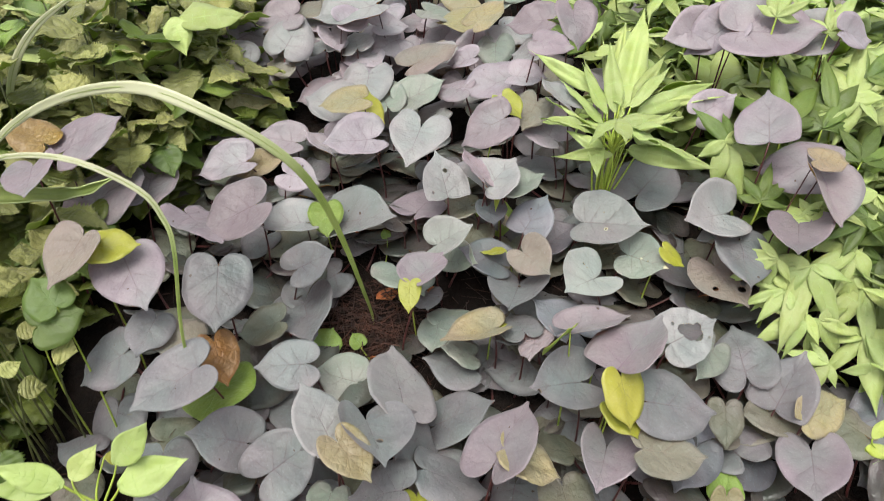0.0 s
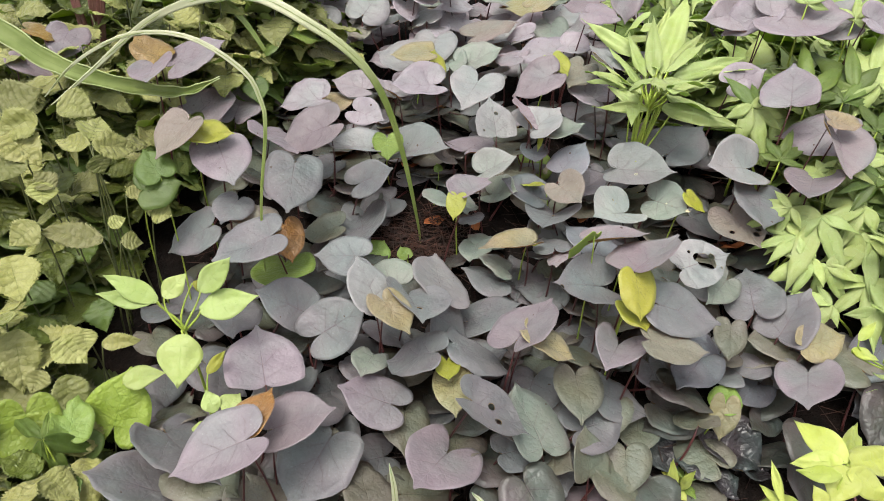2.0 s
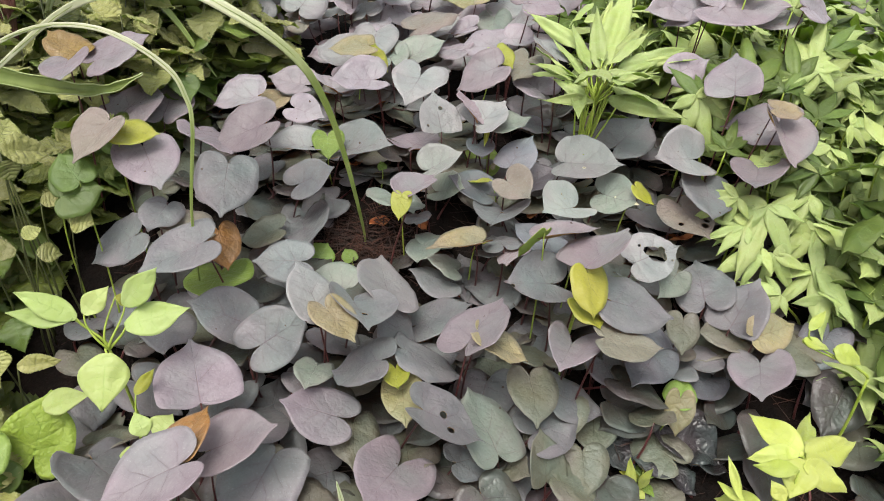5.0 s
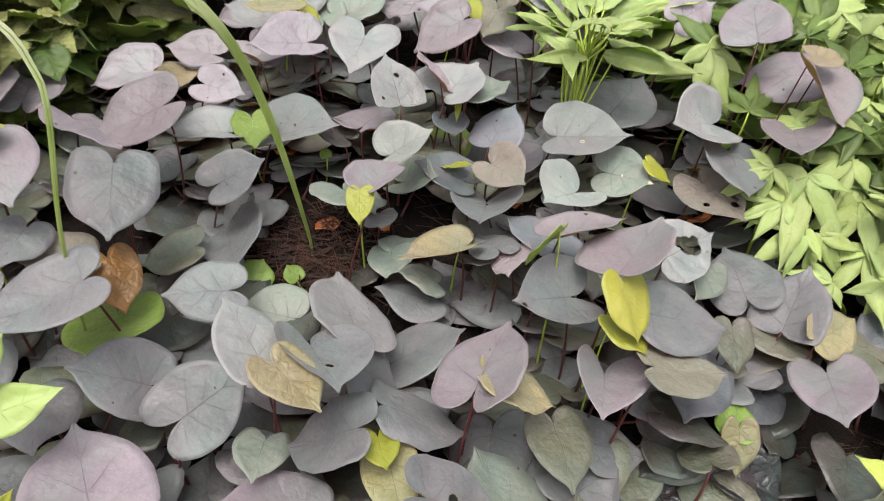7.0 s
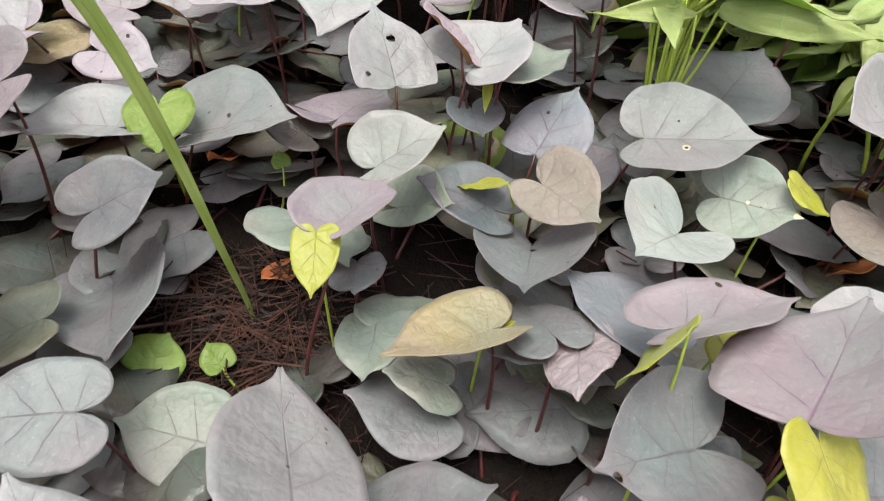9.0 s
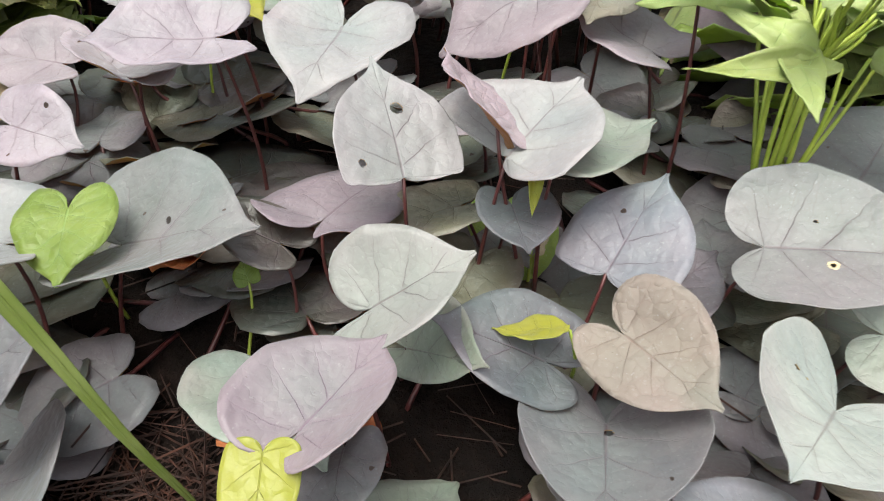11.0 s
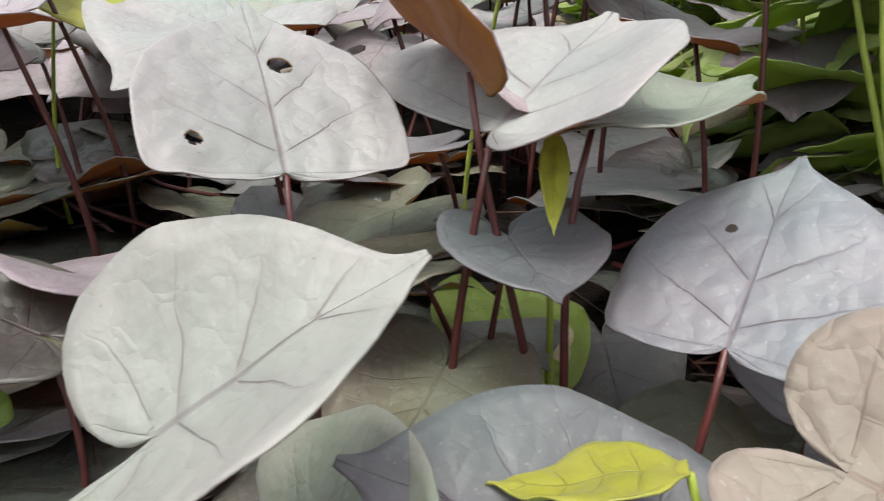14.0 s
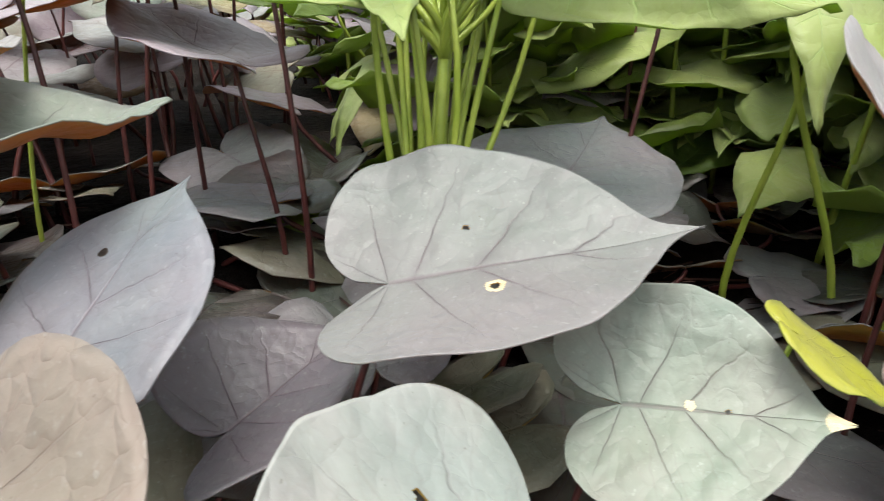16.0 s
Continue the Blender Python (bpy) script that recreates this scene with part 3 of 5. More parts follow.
leaf('b', 0.158, 0.736, 0.270, 0.063, 0.0319, 0.20, 48, 37, -8, right=(0.0360, 0.22, 0.08, 0.15), lobe=0.08, fold=0.40, droop=0.02, lift=0.3, bend=0.0, columns=32, rows=8)
leaf('f', 0.196, 0.751, 0.237, 0.055, 0.0314, 0.19, 36, 15, 8, right=(0.0272, 0.14, 0.39, 0.82), lobe=0.14, fold=1.02, droop=0.02, lift=0.3, bend=0.0, columns=32, rows=8)
leaf('r', 0.244, 0.750, 0.277, 0.085, 0.0458, 0.17, -22, 14, 20, right=(0.0432, 0.23, 0.18, 0.69), lobe=0.23, fold=0.82, droop=0.02, lift=0.3, bend=0.0, holes=((.36, -.25, .034, 1), (.28, .35, .012)))
leaf('m', 0.247, 0.663, 0.253, 0.068, 0.0359, 0.25, -136, 15, -11, right=(0.0412, 0.22, 0.42, 1.04), lobe=0.33, fold=0.87, droop=0.02, lift=0.3, bend=0.0, holes=((.05, -.55, .022), (.02, -.4, .012)))
leaf('g', 0.302, 0.716, 0.248, 0.055, 0.0339, 0.22, -40, 8, 38, right=(0.0306, 0.21, 0.24, 0.49), lobe=0.36, fold=0.74, droop=0.02, lift=0.3, bend=0.0, holes=((.33, .04, .026, 2), (.98, 0, .07, 2), (.5, .02, .014)))
leaf('y', 0.343, 0.700, 0.271, 0.033, 0.015, 0.25, -33, -26, 3)
leaf('s', 0.332, 0.818, 0.279, 0.094, 0.0500, 0.17, 48, 16, 4, right=(0.0479, 0.17, 0.30, 0.37), lobe=0.30, fold=0.42, droop=0.02, lift=0.3, bend=0.0, columns=32, rows=8)
leaf('c', 0.419, 0.730, 0.308, 0.079, 0.0396, 0.24, -149, 15, -28, right=(0.0445, 0.17, 0.42, 1.08), lobe=0.34, fold=0.83, droop=0.02, lift=0.3, bend=0.0, columns=32, rows=8)
leaf('s', 0.436, 0.699, 0.288, 0.078, 0.038, 0.23, -96, -11, -12)
leaf('k', 0.410, 0.689, 0.252, 0.073, 0.0359, 0.16, -73, -4, 6, right=(0.0398, 0.16, 0.30, 0.04), lobe=0.30, fold=0.10, droop=0.02, lift=0.3, bend=0.0, holes=((.62,.28,.07),(.5,.5,.06),(.45,-.5,.05)))
leaf('p', 0.470, 0.776, 0.392, 0.082, 0.0417, 0.20, 80, 30, -20, right=(0.0369, 0.19, 0.06, 0.51), lobe=0.06, fold=0.56, droop=0.02, lift=0.3, bend=0.0, columns=32, rows=8)
leaf('t', 0.436, 1.001, 0.454, 0.071, 0.034, 0.13, -158, -2, -41, fold=0.81)
leaf('t', 0.468, 0.989, 0.466, 0.075, 0.035, 0.18, -168, -32, -30, fold=0.93)
leaf('p', 0.474, 0.966, 0.466, 0.116, 0.055, 0.26, -15, 5, 27, fold=0.69)
leaf('c', 0.595, 0.954, 0.467, 0.072, 0.036, 0.32, 160, -13, -37, fold=0.75)
leaf('t', 0.592, 0.911, 0.488, 0.054, 0.025, 0.28, 9, -15, 39, fold=0.57)
leaf('p', 0.553, 0.770, 0.358, 0.089, 0.043, 0.29, 155, -11, -21)
leaf('o', 0.508, 0.726, 0.396, 0.043, 0.020, 0.32, -1, -2, 16)
leaf('i', 0.524, 0.729, 0.371, 0.077, 0.0426, 0.18, -87, -19, -17, right=(0.0402, 0.19, 0.30, 1.06), lobe=0.30, fold=0.97, droop=0.02, lift=0.3, bend=0.0, columns=32, rows=8)
leaf('p', 0.500, 0.695, 0.319, 0.073, 0.0382, 0.15, -114, 5, 12, right=(0.0368, 0.16, 0.30, 0.78), lobe=0.30, fold=0.86, droop=0.02, lift=0.3, bend=0.0, columns=32, rows=8)
leaf('t', 0.410, 0.861, 0.389, 0.061, 0.027, 0.17, 25, 19, 41, fold=0.45)
leaf('t', -0.089, 1.085, 0.328, 0.079, 0.037, 0.15, 59, 9, -7, fold=0.99)
leaf('o', -0.076, 0.926, 0.372, 0.064, 0.030, 0.33, -163, 3, -10)
leaf('c', -0.098, 0.963, 0.327, 0.083, 0.039, 0.37, 165, 16, -23, fold=0.93)
leaf('p', -0.118, 0.899, 0.316, 0.056, 0.027, 0.27, -3, 9, 30, fold=0.93)
leaf('t', -0.116, 0.871, 0.311, 0.063, 0.027, 0.26, 141, 14, 16, fold=0.81)
leaf('y', -0.080, 0.954, 0.352, 0.050, 0.023, 0.23, -34, -24, 4)
leaf('g', -0.045, 1.000, 0.324, 0.073, 0.032, 0.25, 110, 20, -6, fold=0.75)
leaf('g', -0.014, 1.009, 0.329, 0.072, 0.034, 0.28, 16, 27, 22, fold=0.69)
leaf('c', 0.013, 0.903, 0.337, 0.087, 0.043, 0.12, -101, -10, -5, fold=0.63)
leaf('t', 0.076, 1.316, 0.344, 0.110, 0.051, 0.32, 165, -21, -32, fold=0.81)
leaf('c', 0.058, 1.145, 0.343, 0.070, 0.033, 0.31, 178, -13, -18, fold=0.93)
leaf('t', 0.096, 1.106, 0.363, 0.050, 0.024, 0.24, 162, -22, -29, fold=0.81)
leaf('p', 0.099, 1.175, 0.331, 0.094, 0.040, 0.29, 41, 26, 24, fold=0.99)
leaf('t', 0.160, 1.018, 0.366, 0.095, 0.045, 0.30, -179, -11, -10, fold=0.45)
leaf('p', 0.134, 0.861, 0.376, 0.072, 0.034, 0.32, -167, -24, -24, fold=0.69)
leaf('y', 0.134, 0.899, 0.389, 0.042, 0.019, 0.22, -54, -15, 10)
leaf('k', 0.185, 0.920, 0.372, 0.062, 0.028, 0.22, -115, -13, -5)
leaf('c', 0.223, 0.872, 0.394, 0.062, 0.029, 0.27, 124, 22, 16, fold=0.63)
leaf('t', 0.157, 0.990, 0.382, 0.052, 0.024, 0.30, -21, 11, 28, fold=0.87)
leaf('c', 0.195, 1.030, 0.404, 0.060, 0.027, 0.25, 134, -15, -35, fold=0.75)
leaf('o', 0.102, 1.269, 0.373, 0.071, 0.034, 0.27, -173, 0, -15)
leaf('o', 0.102, 1.167, 0.402, 0.069, 0.033, 0.27, 34, 30, 3)
leaf('p', 0.213, 1.087, 0.436, 0.070, 0.032, 0.27, 163, -9, -31, fold=0.63)
leaf('i', 0.184, 0.967, 0.447, 0.055, 0.026, 0.34, -21, 3, 19)
leaf('t', -0.074, 1.217, 0.376, 0.061, 0.029, 0.14, 28, -8, 30, fold=0.69)
leaf('t', -0.132, 1.162, 0.402, 0.060, 0.028, 0.26, 36, -2, 32, fold=0.57)
leaf('c', -0.075, 1.209, 0.417, 0.117, 0.055, 0.39, -167, -10, -15, fold=0.75)
leaf('p', 0.242, 1.026, 0.472, 0.070, 0.031, 0.15, -85, -26, -4, fold=0.57)
leaf('t', 0.209, 0.885, 0.333, 0.072, 0.036, 0.2, 140, 22, -2, fold=0.4)
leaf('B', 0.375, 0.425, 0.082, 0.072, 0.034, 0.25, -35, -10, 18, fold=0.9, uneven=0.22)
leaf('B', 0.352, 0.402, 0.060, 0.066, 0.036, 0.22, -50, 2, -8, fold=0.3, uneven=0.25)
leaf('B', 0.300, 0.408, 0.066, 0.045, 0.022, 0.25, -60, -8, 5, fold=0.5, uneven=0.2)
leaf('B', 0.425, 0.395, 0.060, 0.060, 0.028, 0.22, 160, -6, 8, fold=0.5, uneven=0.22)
leaf('o', 0.371, 0.425, 0.136, 0.046, 0.017, 0.22, -98, -48, 4, fold=0.6)
leaf('v', 0.371, 0.428, 0.128, 0.040, 0.019, 0.22, 60, 10, 0, fold=0.6)
leaf('e', 0.275, 0.428, 0.088, 0.056, 0.028, 0.22, -95, -12, 4, fold=0.4)
leaf('t', 0.099, 0.862, 0.293, 0.052, 0.026, 0.20, -165, -8, 8, fold=0.4)
leaf('v', 0.122, 0.838, 0.236, 0.056, 0.028, 0.20, -75, -12, 0, holes=((.40, .50, .10, 2), (.52, .42, .07, 2)))
leaf('y', 0.124, 0.777, 0.314, 0.034, 0.0040, 0.40, -100, -36, 0, shape='ovate', root=(0.130, 0.790))
leaf('e', 0.088, 0.800, 0.268, 0.058, 0.029, 0.20, -160, -5, 6, fold=0.4)
leaf('e', 0.096, 0.778, 0.243, 0.056, 0.029, 0.20, -118, -10, 0, fold=0.4)
leaf('p', -0.419, 0.744, 0.295, 0.102, 0.046, 0.33, 78, 20, -1)
leaf('p', -0.375, 0.796, 0.283, 0.106, 0.041, 0.25, 98, 10, -3)
leaf('k', -0.347, 0.591, 0.368, 0.067, 0.0335, 0.20, -116, -28, 1, right=(0.0346, 0.18, 0.15, 0.60), lobe=0.15, fold=0.58, droop=0.02, lift=0.3, bend=0.0, columns=32, rows=8)
leaf('y', -0.336, 0.585, 0.357, 0.049, 0.023, 0.27, 12, -2, 16)
leaf('p', -0.313, 0.594, 0.335, 0.078, 0.0388, 0.19, -56, -16, 4, right=(0.0394, 0.19, 0.25, 0.21), lobe=0.21, fold=0.24, droop=0.02, lift=0.3, bend=0.0, columns=32, rows=8)
leaf('p', -0.297, 0.742, 0.287, 0.085, 0.037, 0.14, -41, -0, -24)
leaf('s', -0.215, 0.609, 0.311, 0.083, 0.037, 0.34, -82, -23, -7)
leaf('s', -0.140, 0.679, 0.249, 0.058, 0.0296, 0.24, -1, 33, 36, right=(0.0297, 0.16, 0.30, 0.47), lobe=0.42, fold=0.53, droop=0.02, lift=0.3, bend=0.0, columns=32, rows=8)
leaf('s', -0.139, 0.673, 0.187, 0.082, 0.0441, 0.16, -74, 10, 14, right=(0.0425, 0.14, 0.37, 0.79), lobe=0.34, fold=0.94, droop=0.02, lift=0.3, bend=0.0, columns=32, rows=8)
leaf('e', -0.162, 0.624, 0.205, 0.060, 0.028, 0.36, -173, -18, -12)
leaf('s', -0.116, 0.551, 0.207, 0.061, 0.0326, 0.20, -173, 2, -24, right=(0.0310, 0.21, 0.30, 0.33), lobe=0.30, fold=0.26, droop=0.02, lift=0.3, bend=0.0, columns=32, rows=8)
leaf('k', -0.235, 0.550, 0.251, 0.058, 0.027, 0.32, -157, 13, -6)
leaf('s', -0.212, 0.488, 0.272, 0.077, 0.0378, 0.23, -139, -7, -5, right=(0.0388, 0.23, 0.30, 0.45), lobe=0.18, fold=0.43, droop=0.02, lift=0.3, bend=0.0, columns=32, rows=8)
leaf('s', -0.318, 0.534, 0.241, 0.067, 0.033, 0.25, -157, -26, -17)
leaf('s', -0.280, 0.555, 0.275, 0.056, 0.024, 0.25, -91, 2, -14)
leaf('n', -0.215, 0.545, 0.249, 0.054, 0.023, 0.26, -63, -27, -9)
leaf('v', -0.217, 0.537, 0.193, 0.080, 0.0443, 0.18, -86, 12, 6, right=(0.0412, 0.18, 0.25, 0.16), lobe=0.32, fold=0.15, droop=0.02, lift=0.3, bend=0.0, columns=32, rows=8)
leaf('s', -0.170, 0.458, 0.180, 0.069, 0.0355, 0.22, -162, 38, -24, right=(0.0373, 0.19, 0.30, 0.53), lobe=0.30, fold=0.41, droop=0.02, lift=0.3, bend=0.0, columns=32, rows=8)
leaf('s', -0.136, 0.422, 0.178, 0.068, 0.0376, 0.22, 24, 29, 29, right=(0.0380, 0.18, 0.30, 0.35), lobe=0.37, fold=0.43, droop=0.02, lift=0.3, bend=0.0, columns=32, rows=8)
leaf('c', -0.068, 0.431, 0.234, 0.064, 0.0326, 0.23, 125, 28, 16, right=(0.0314, 0.19, 0.30, 0.33), lobe=0.30, fold=0.35, droop=0.02, lift=0.3, bend=0.0, columns=32, rows=8)
leaf('o', -0.053, 0.411, 0.251, 0.052, 0.0255, 0.18, -45, -12, -8, right=(0.0257, 0.18, 0.30, 0.38), lobe=0.30, fold=0.35, droop=0.02, lift=0.3, bend=0.0, columns=32, rows=8)
leaf('c', 0.005, 0.497, 0.204, 0.098, 0.0450, 0.17, 101, -4, 28, right=(0.0436, 0.20, 0.30, 0.27), lobe=0.30, fold=0.37, droop=0.02, lift=0.3, bend=0.0, columns=32, rows=8)
leaf('s', -0.031, 0.455, 0.228, 0.073, 0.0452, 0.21, -68, 16, -24, right=(0.0362, 0.23, 0.30, 0.71), lobe=0.30, fold=0.98, droop=0.02, lift=0.3, bend=0.0, holes=((.5,.1,.05),))
leaf('g', -0.060, 0.569, 0.153, 0.058, 0.0306, 0.16, 169, 11, -20, right=(0.0338, 0.22, 0.22, 0.60), lobe=0.42, fold=0.45, droop=0.02, lift=0.3, bend=0.0, columns=32, rows=8)
leaf('s', 0.081, 0.582, 0.169, 0.058, 0.0352, 0.20, 174, 11, 6, right=(0.0306, 0.23, 0.30, -0.17), lobe=0.35, fold=-0.31, droop=0.02, lift=0.3, bend=0.0, columns=32, rows=8)
leaf('g', 0.087, 0.588, 0.186, 0.044, 0.021, 0.29, -171, 32, -7)
leaf('o', 0.112, 0.594, 0.227, 0.068, 0.0316, 0.18, -165, -1, 16, right=(0.0333, 0.20, 0.30, 0.92), lobe=0.30, fold=0.84, droop=0.02, lift=0.3, bend=0.0, columns=32, rows=8)
leaf('g', 0.049, 0.640, 0.189, 0.056, 0.025, 0.27, 48, -12, -1)
leaf('g', 0.044, 0.636, 0.191, 0.055, 0.025, 0.30, -98, 10, 11)
leaf('s', 0.030, 0.667, 0.219, 0.050, 0.020, 0.22, -91, 19, 10)
leaf('y', 0.115, 0.609, 0.221, 0.029, 0.012, 0.23, 46, -10, -9)
leaf('s', 0.150, 0.670, 0.233, 0.072, 0.0418, 0.20, -106, 15, 7, right=(0.0387, 0.17, 0.33, 0.95), lobe=0.30, fold=1.09, droop=0.02, lift=0.3, bend=0.0, holes=((.08,.03,.03),))
leaf('b', 0.217, 0.592, 0.223, 0.072, 0.0362, 0.19, 140, 15, 8, right=(0.0367, 0.25, 0.29, 0.48), lobe=0.30, fold=0.48, droop=0.02, lift=0.3, bend=0.0, columns=32, rows=8)
leaf('p', 0.198, 0.549, 0.275, 0.067, 0.0332, 0.22, 7, 16, -19, right=(0.0323, 0.16, 0.30, 0.76), lobe=0.30, fold=0.70, droop=0.02, lift=0.3, bend=0.0, columns=32, rows=8)
leaf('s', 0.137, 0.614, 0.201, 0.053, 0.023, 0.15, -84, 30, 13)
leaf('s', 0.149, 0.584, 0.233, 0.056, 0.024, 0.25, 105, -12, -8)
leaf('q', 0.164, 0.581, 0.229, 0.052, 0.021, 0.20, -109, 16, 27)
leaf('y', 0.187, 0.523, 0.299, 0.045, 0.020, 0.42, -179, -52, 41)
leaf('y', 0.245, 0.570, 0.240, 0.039, 0.018, 0.33, -60, -22, -9)
leaf('i', 0.237, 0.489, 0.277, 0.088, 0.0449, 0.20, 47, 13, -28, right=(0.0435, 0.20, 0.06, 0.78), lobe=0.06, fold=0.75, droop=0.02, lift=0.3, bend=0.0, columns=32, rows=8)
leaf('c', 0.322, 0.564, 0.238, 0.070, 0.033, 0.30, 25, 10, 26, holes=((.42, .05, .15), (.52, -.12, .12), (.33, .22, .10), (.60, .10, .07), (.22, .55, .03), (.70, -.40, .025)))
leaf('g', 0.387, 0.583, 0.209, 0.056, 0.023, -0.01, -124, -5, -29)
leaf('s', 0.425, 0.558, 0.187, 0.076, 0.037, 0.24, 89, 14, -20)
leaf('s', 0.449, 0.518, 0.175, 0.080, 0.0375, 0.18, 51, 39, -16, right=(0.0393, 0.26, 0.08, 0.45), lobe=0.08, fold=0.38, droop=0.02, lift=0.3, bend=0.0, columns=32, rows=8)
leaf('e', 0.466, 0.515, 0.161, 0.059, 0.027, 0.31, 178, 9, -5)
leaf('o', 0.475, 0.496, 0.185, 0.066, 0.024, 0.30, 23, 4, 30)
leaf('p', 0.473, 0.466, 0.166, 0.076, 0.0389, 0.18, -111, 7, 18, right=(0.0373, 0.19, 0.32, 0.42), lobe=0.34, fold=0.49, droop=0.02, lift=0.3, bend=0.0, columns=32, rows=8)
leaf('s', 0.202, 0.502, 0.238, 0.062, 0.0349, 0.20, -161, 14, -19, right=(0.0381, 0.17, 0.42, 1.08), lobe=0.42, fold=0.84, droop=0.02, lift=0.3, bend=0.0, holes=((.85,.15,.045),))
leaf('s', 0.271, 0.473, 0.242, 0.085, 0.039, 0.28, 3, -11, 12)
leaf('b', 0.308, 0.501, 0.182, 0.074, 0.033, 0.34, -8, -13, 3)
leaf('k', 0.259, 0.423, 0.228, 0.067, 0.031, 0.35, -3, -6, -5)
leaf('y', 0.238, 0.479, 0.275, 0.054, 0.024, 0.32, -79, -29, -14)
leaf('y', 0.236, 0.471, 0.240, 0.043, 0.020, 0.44, -65, -11, -12)
leaf('e', 0.377, 0.500, 0.200, 0.047, 0.020, 0.31, -98, -25, -5)
leaf('p', 0.230, 0.446, 0.194, 0.067, 0.0364, 0.15, -111, 15, -7, right=(0.0309, 0.21, 0.33, 1.22), lobe=0.42, fold=1.46, droop=0.02, lift=0.3, bend=0.0, columns=32, rows=8)
leaf('p', 0.105, 0.415, 0.214, 0.083, 0.0404, 0.20, 61, 8, -23, right=(0.0407, 0.20, 0.30, 0.56), lobe=0.30, fold=0.48, droop=0.02, lift=0.3, bend=0.0, columns=32, rows=8)
leaf('o', 0.119, 0.428, 0.217, 0.063, 0.029, 0.40, -18, -17, -15)
leaf('s', 0.043, 0.504, 0.155, 0.077, 0.0379, 0.21, 11, 25, -6, right=(0.0393, 0.21, 0.30, 0.24), lobe=0.30, fold=0.22, droop=0.02, lift=0.3, bend=0.0, columns=32, rows=8)
leaf('s', 0.035, 0.422, 0.187, 0.077, 0.035, 0.35, -2, -19, -16)
leaf('s', 0.009, 0.391, 0.199, 0.072, 0.034, 0.36, 170, -28, -3)
leaf('g', -0.068, 0.407, 0.166, 0.051, 0.022, 0.22, -94, 19, -8)
leaf('s', 0.006, 0.455, 0.201, 0.058, 0.030, 0.37, 9, -41, 21)
leaf('o', 0.034, 0.380, 0.172, 0.054, 0.0237, 0.16, -80, -7, 6, right=(0.0246, 0.16, 0.30, 0.49), lobe=0.30, fold=0.48, droop=0.02, lift=0.3, bend=0.0, columns=32, rows=8)
leaf('y', 0.025, 0.389, 0.189, 0.035, 0.015, 0.23, -81, 8, -2)
leaf('s', 0.061, 0.335, 0.187, 0.073, 0.0370, 0.19, -8, -24, -9, right=(0.0365, 0.21, 0.30, 0.57), lobe=0.30, fold=0.55, droop=0.02, lift=0.3, bend=0.0, holes=((.45,-.3,.06),(.3,.15,.06)))
leaf('g', 0.146, 0.336, 0.122, 0.085, 0.038, 0.46, 117, 20, 17)
leaf('s', 0.101, 0.327, 0.114, 0.054, 0.024, 0.34, 31, -15, 15)
leaf('p', -0.036, 0.351, 0.147, 0.066, 0.0358, 0.19, -176, 23, -11, right=(0.0328, 0.24, 0.39, 0.15), lobe=0.30, fold=0.10, droop=0.02, lift=0.3, bend=0.0, columns=32, rows=8)
leaf('p', 0.036, 0.307, 0.125, 0.080, 0.0454, 0.20, -111, 24, -12, right=(0.0409, 0.20, 0.42, 0.48), lobe=0.41, fold=0.55, droop=0.02, lift=0.3, bend=0.0, columns=32, rows=8)
leaf('e', 0.156, 0.352, 0.090, 0.046, 0.022, 0.15, -48, 26, 28)
leaf('e', 0.205, 0.327, 0.092, 0.059, 0.0284, 0.21, 103, 44, 23, right=(0.0298, 0.17, 0.10, 0.57), lobe=0.10, fold=0.62, droop=0.02, lift=0.3, bend=0.0, columns=32, rows=8)
leaf('p', -0.163, 0.238, 0.198, 0.078, 0.0392, 0.20, -150, -14, 0, right=(0.0410, 0.21, 0.30, 0.68), lobe=0.30, fold=0.63, droop=0.02, lift=0.3, bend=0.0, columns=32, rows=8)
leaf('p', -0.152, 0.285, 0.160, 0.073, 0.0381, 0.22, 15, 23, 1, right=(0.0369, 0.16, 0.28, 0.52), lobe=0.30, fold=0.54, droop=0.02, lift=0.3, bend=0.0, columns=32, rows=8)
leaf('n', -0.172, 0.253, 0.189, 0.062, 0.0258, 0.21, 79, 7, -15, right=(0.0256, 0.20, 0.10, 0.57), lobe=0.10, fold=0.53, droop=0.02, lift=0.3, bend=0.0, columns=32, rows=8)
leaf('p', -0.173, 0.326, 0.184, 0.091, 0.0439, 0.20, 115, 7, 8, right=(0.0455, 0.20, 0.08, 0.53), lobe=0.08, fold=0.52, droop=0.02, lift=0.3, bend=0.0, columns=32, rows=8)
leaf('s', -0.251, 0.435, 0.194, 0.067, 0.032, 0.18, -68, 11, -11)
leaf('s', -0.101, 0.323, 0.109, 0.090, 0.044, 0.49, -109, -11, -1)
leaf('k', -0.148, 0.224, 0.085, 0.079, 0.038, 0.44, 125, -4, 19)
leaf('s', -0.294, 0.302, 0.106, 0.106, 0.050, 0.37, -30, -10, -33)
leaf('s', -0.275, 0.241, 0.083, 0.085, 0.041, 0.41, -165, 39, 13)
leaf('s', 0.222, 0.419, 0.135, 0.066, 0.031, -0.03, -4, -22, 8)
leaf('s', 0.286, 0.483, 0.134, 0.050, 0.023, 0.25, -76, -1, 8)
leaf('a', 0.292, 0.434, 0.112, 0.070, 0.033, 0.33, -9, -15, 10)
leaf('f', 0.341, 0.467, 0.169, 0.065, 0.030, 0.20, -124, -2, 0)
leaf('e', 0.184, 0.423, 0.155, 0.063, 0.030, 0.25, -81, -10, -9)
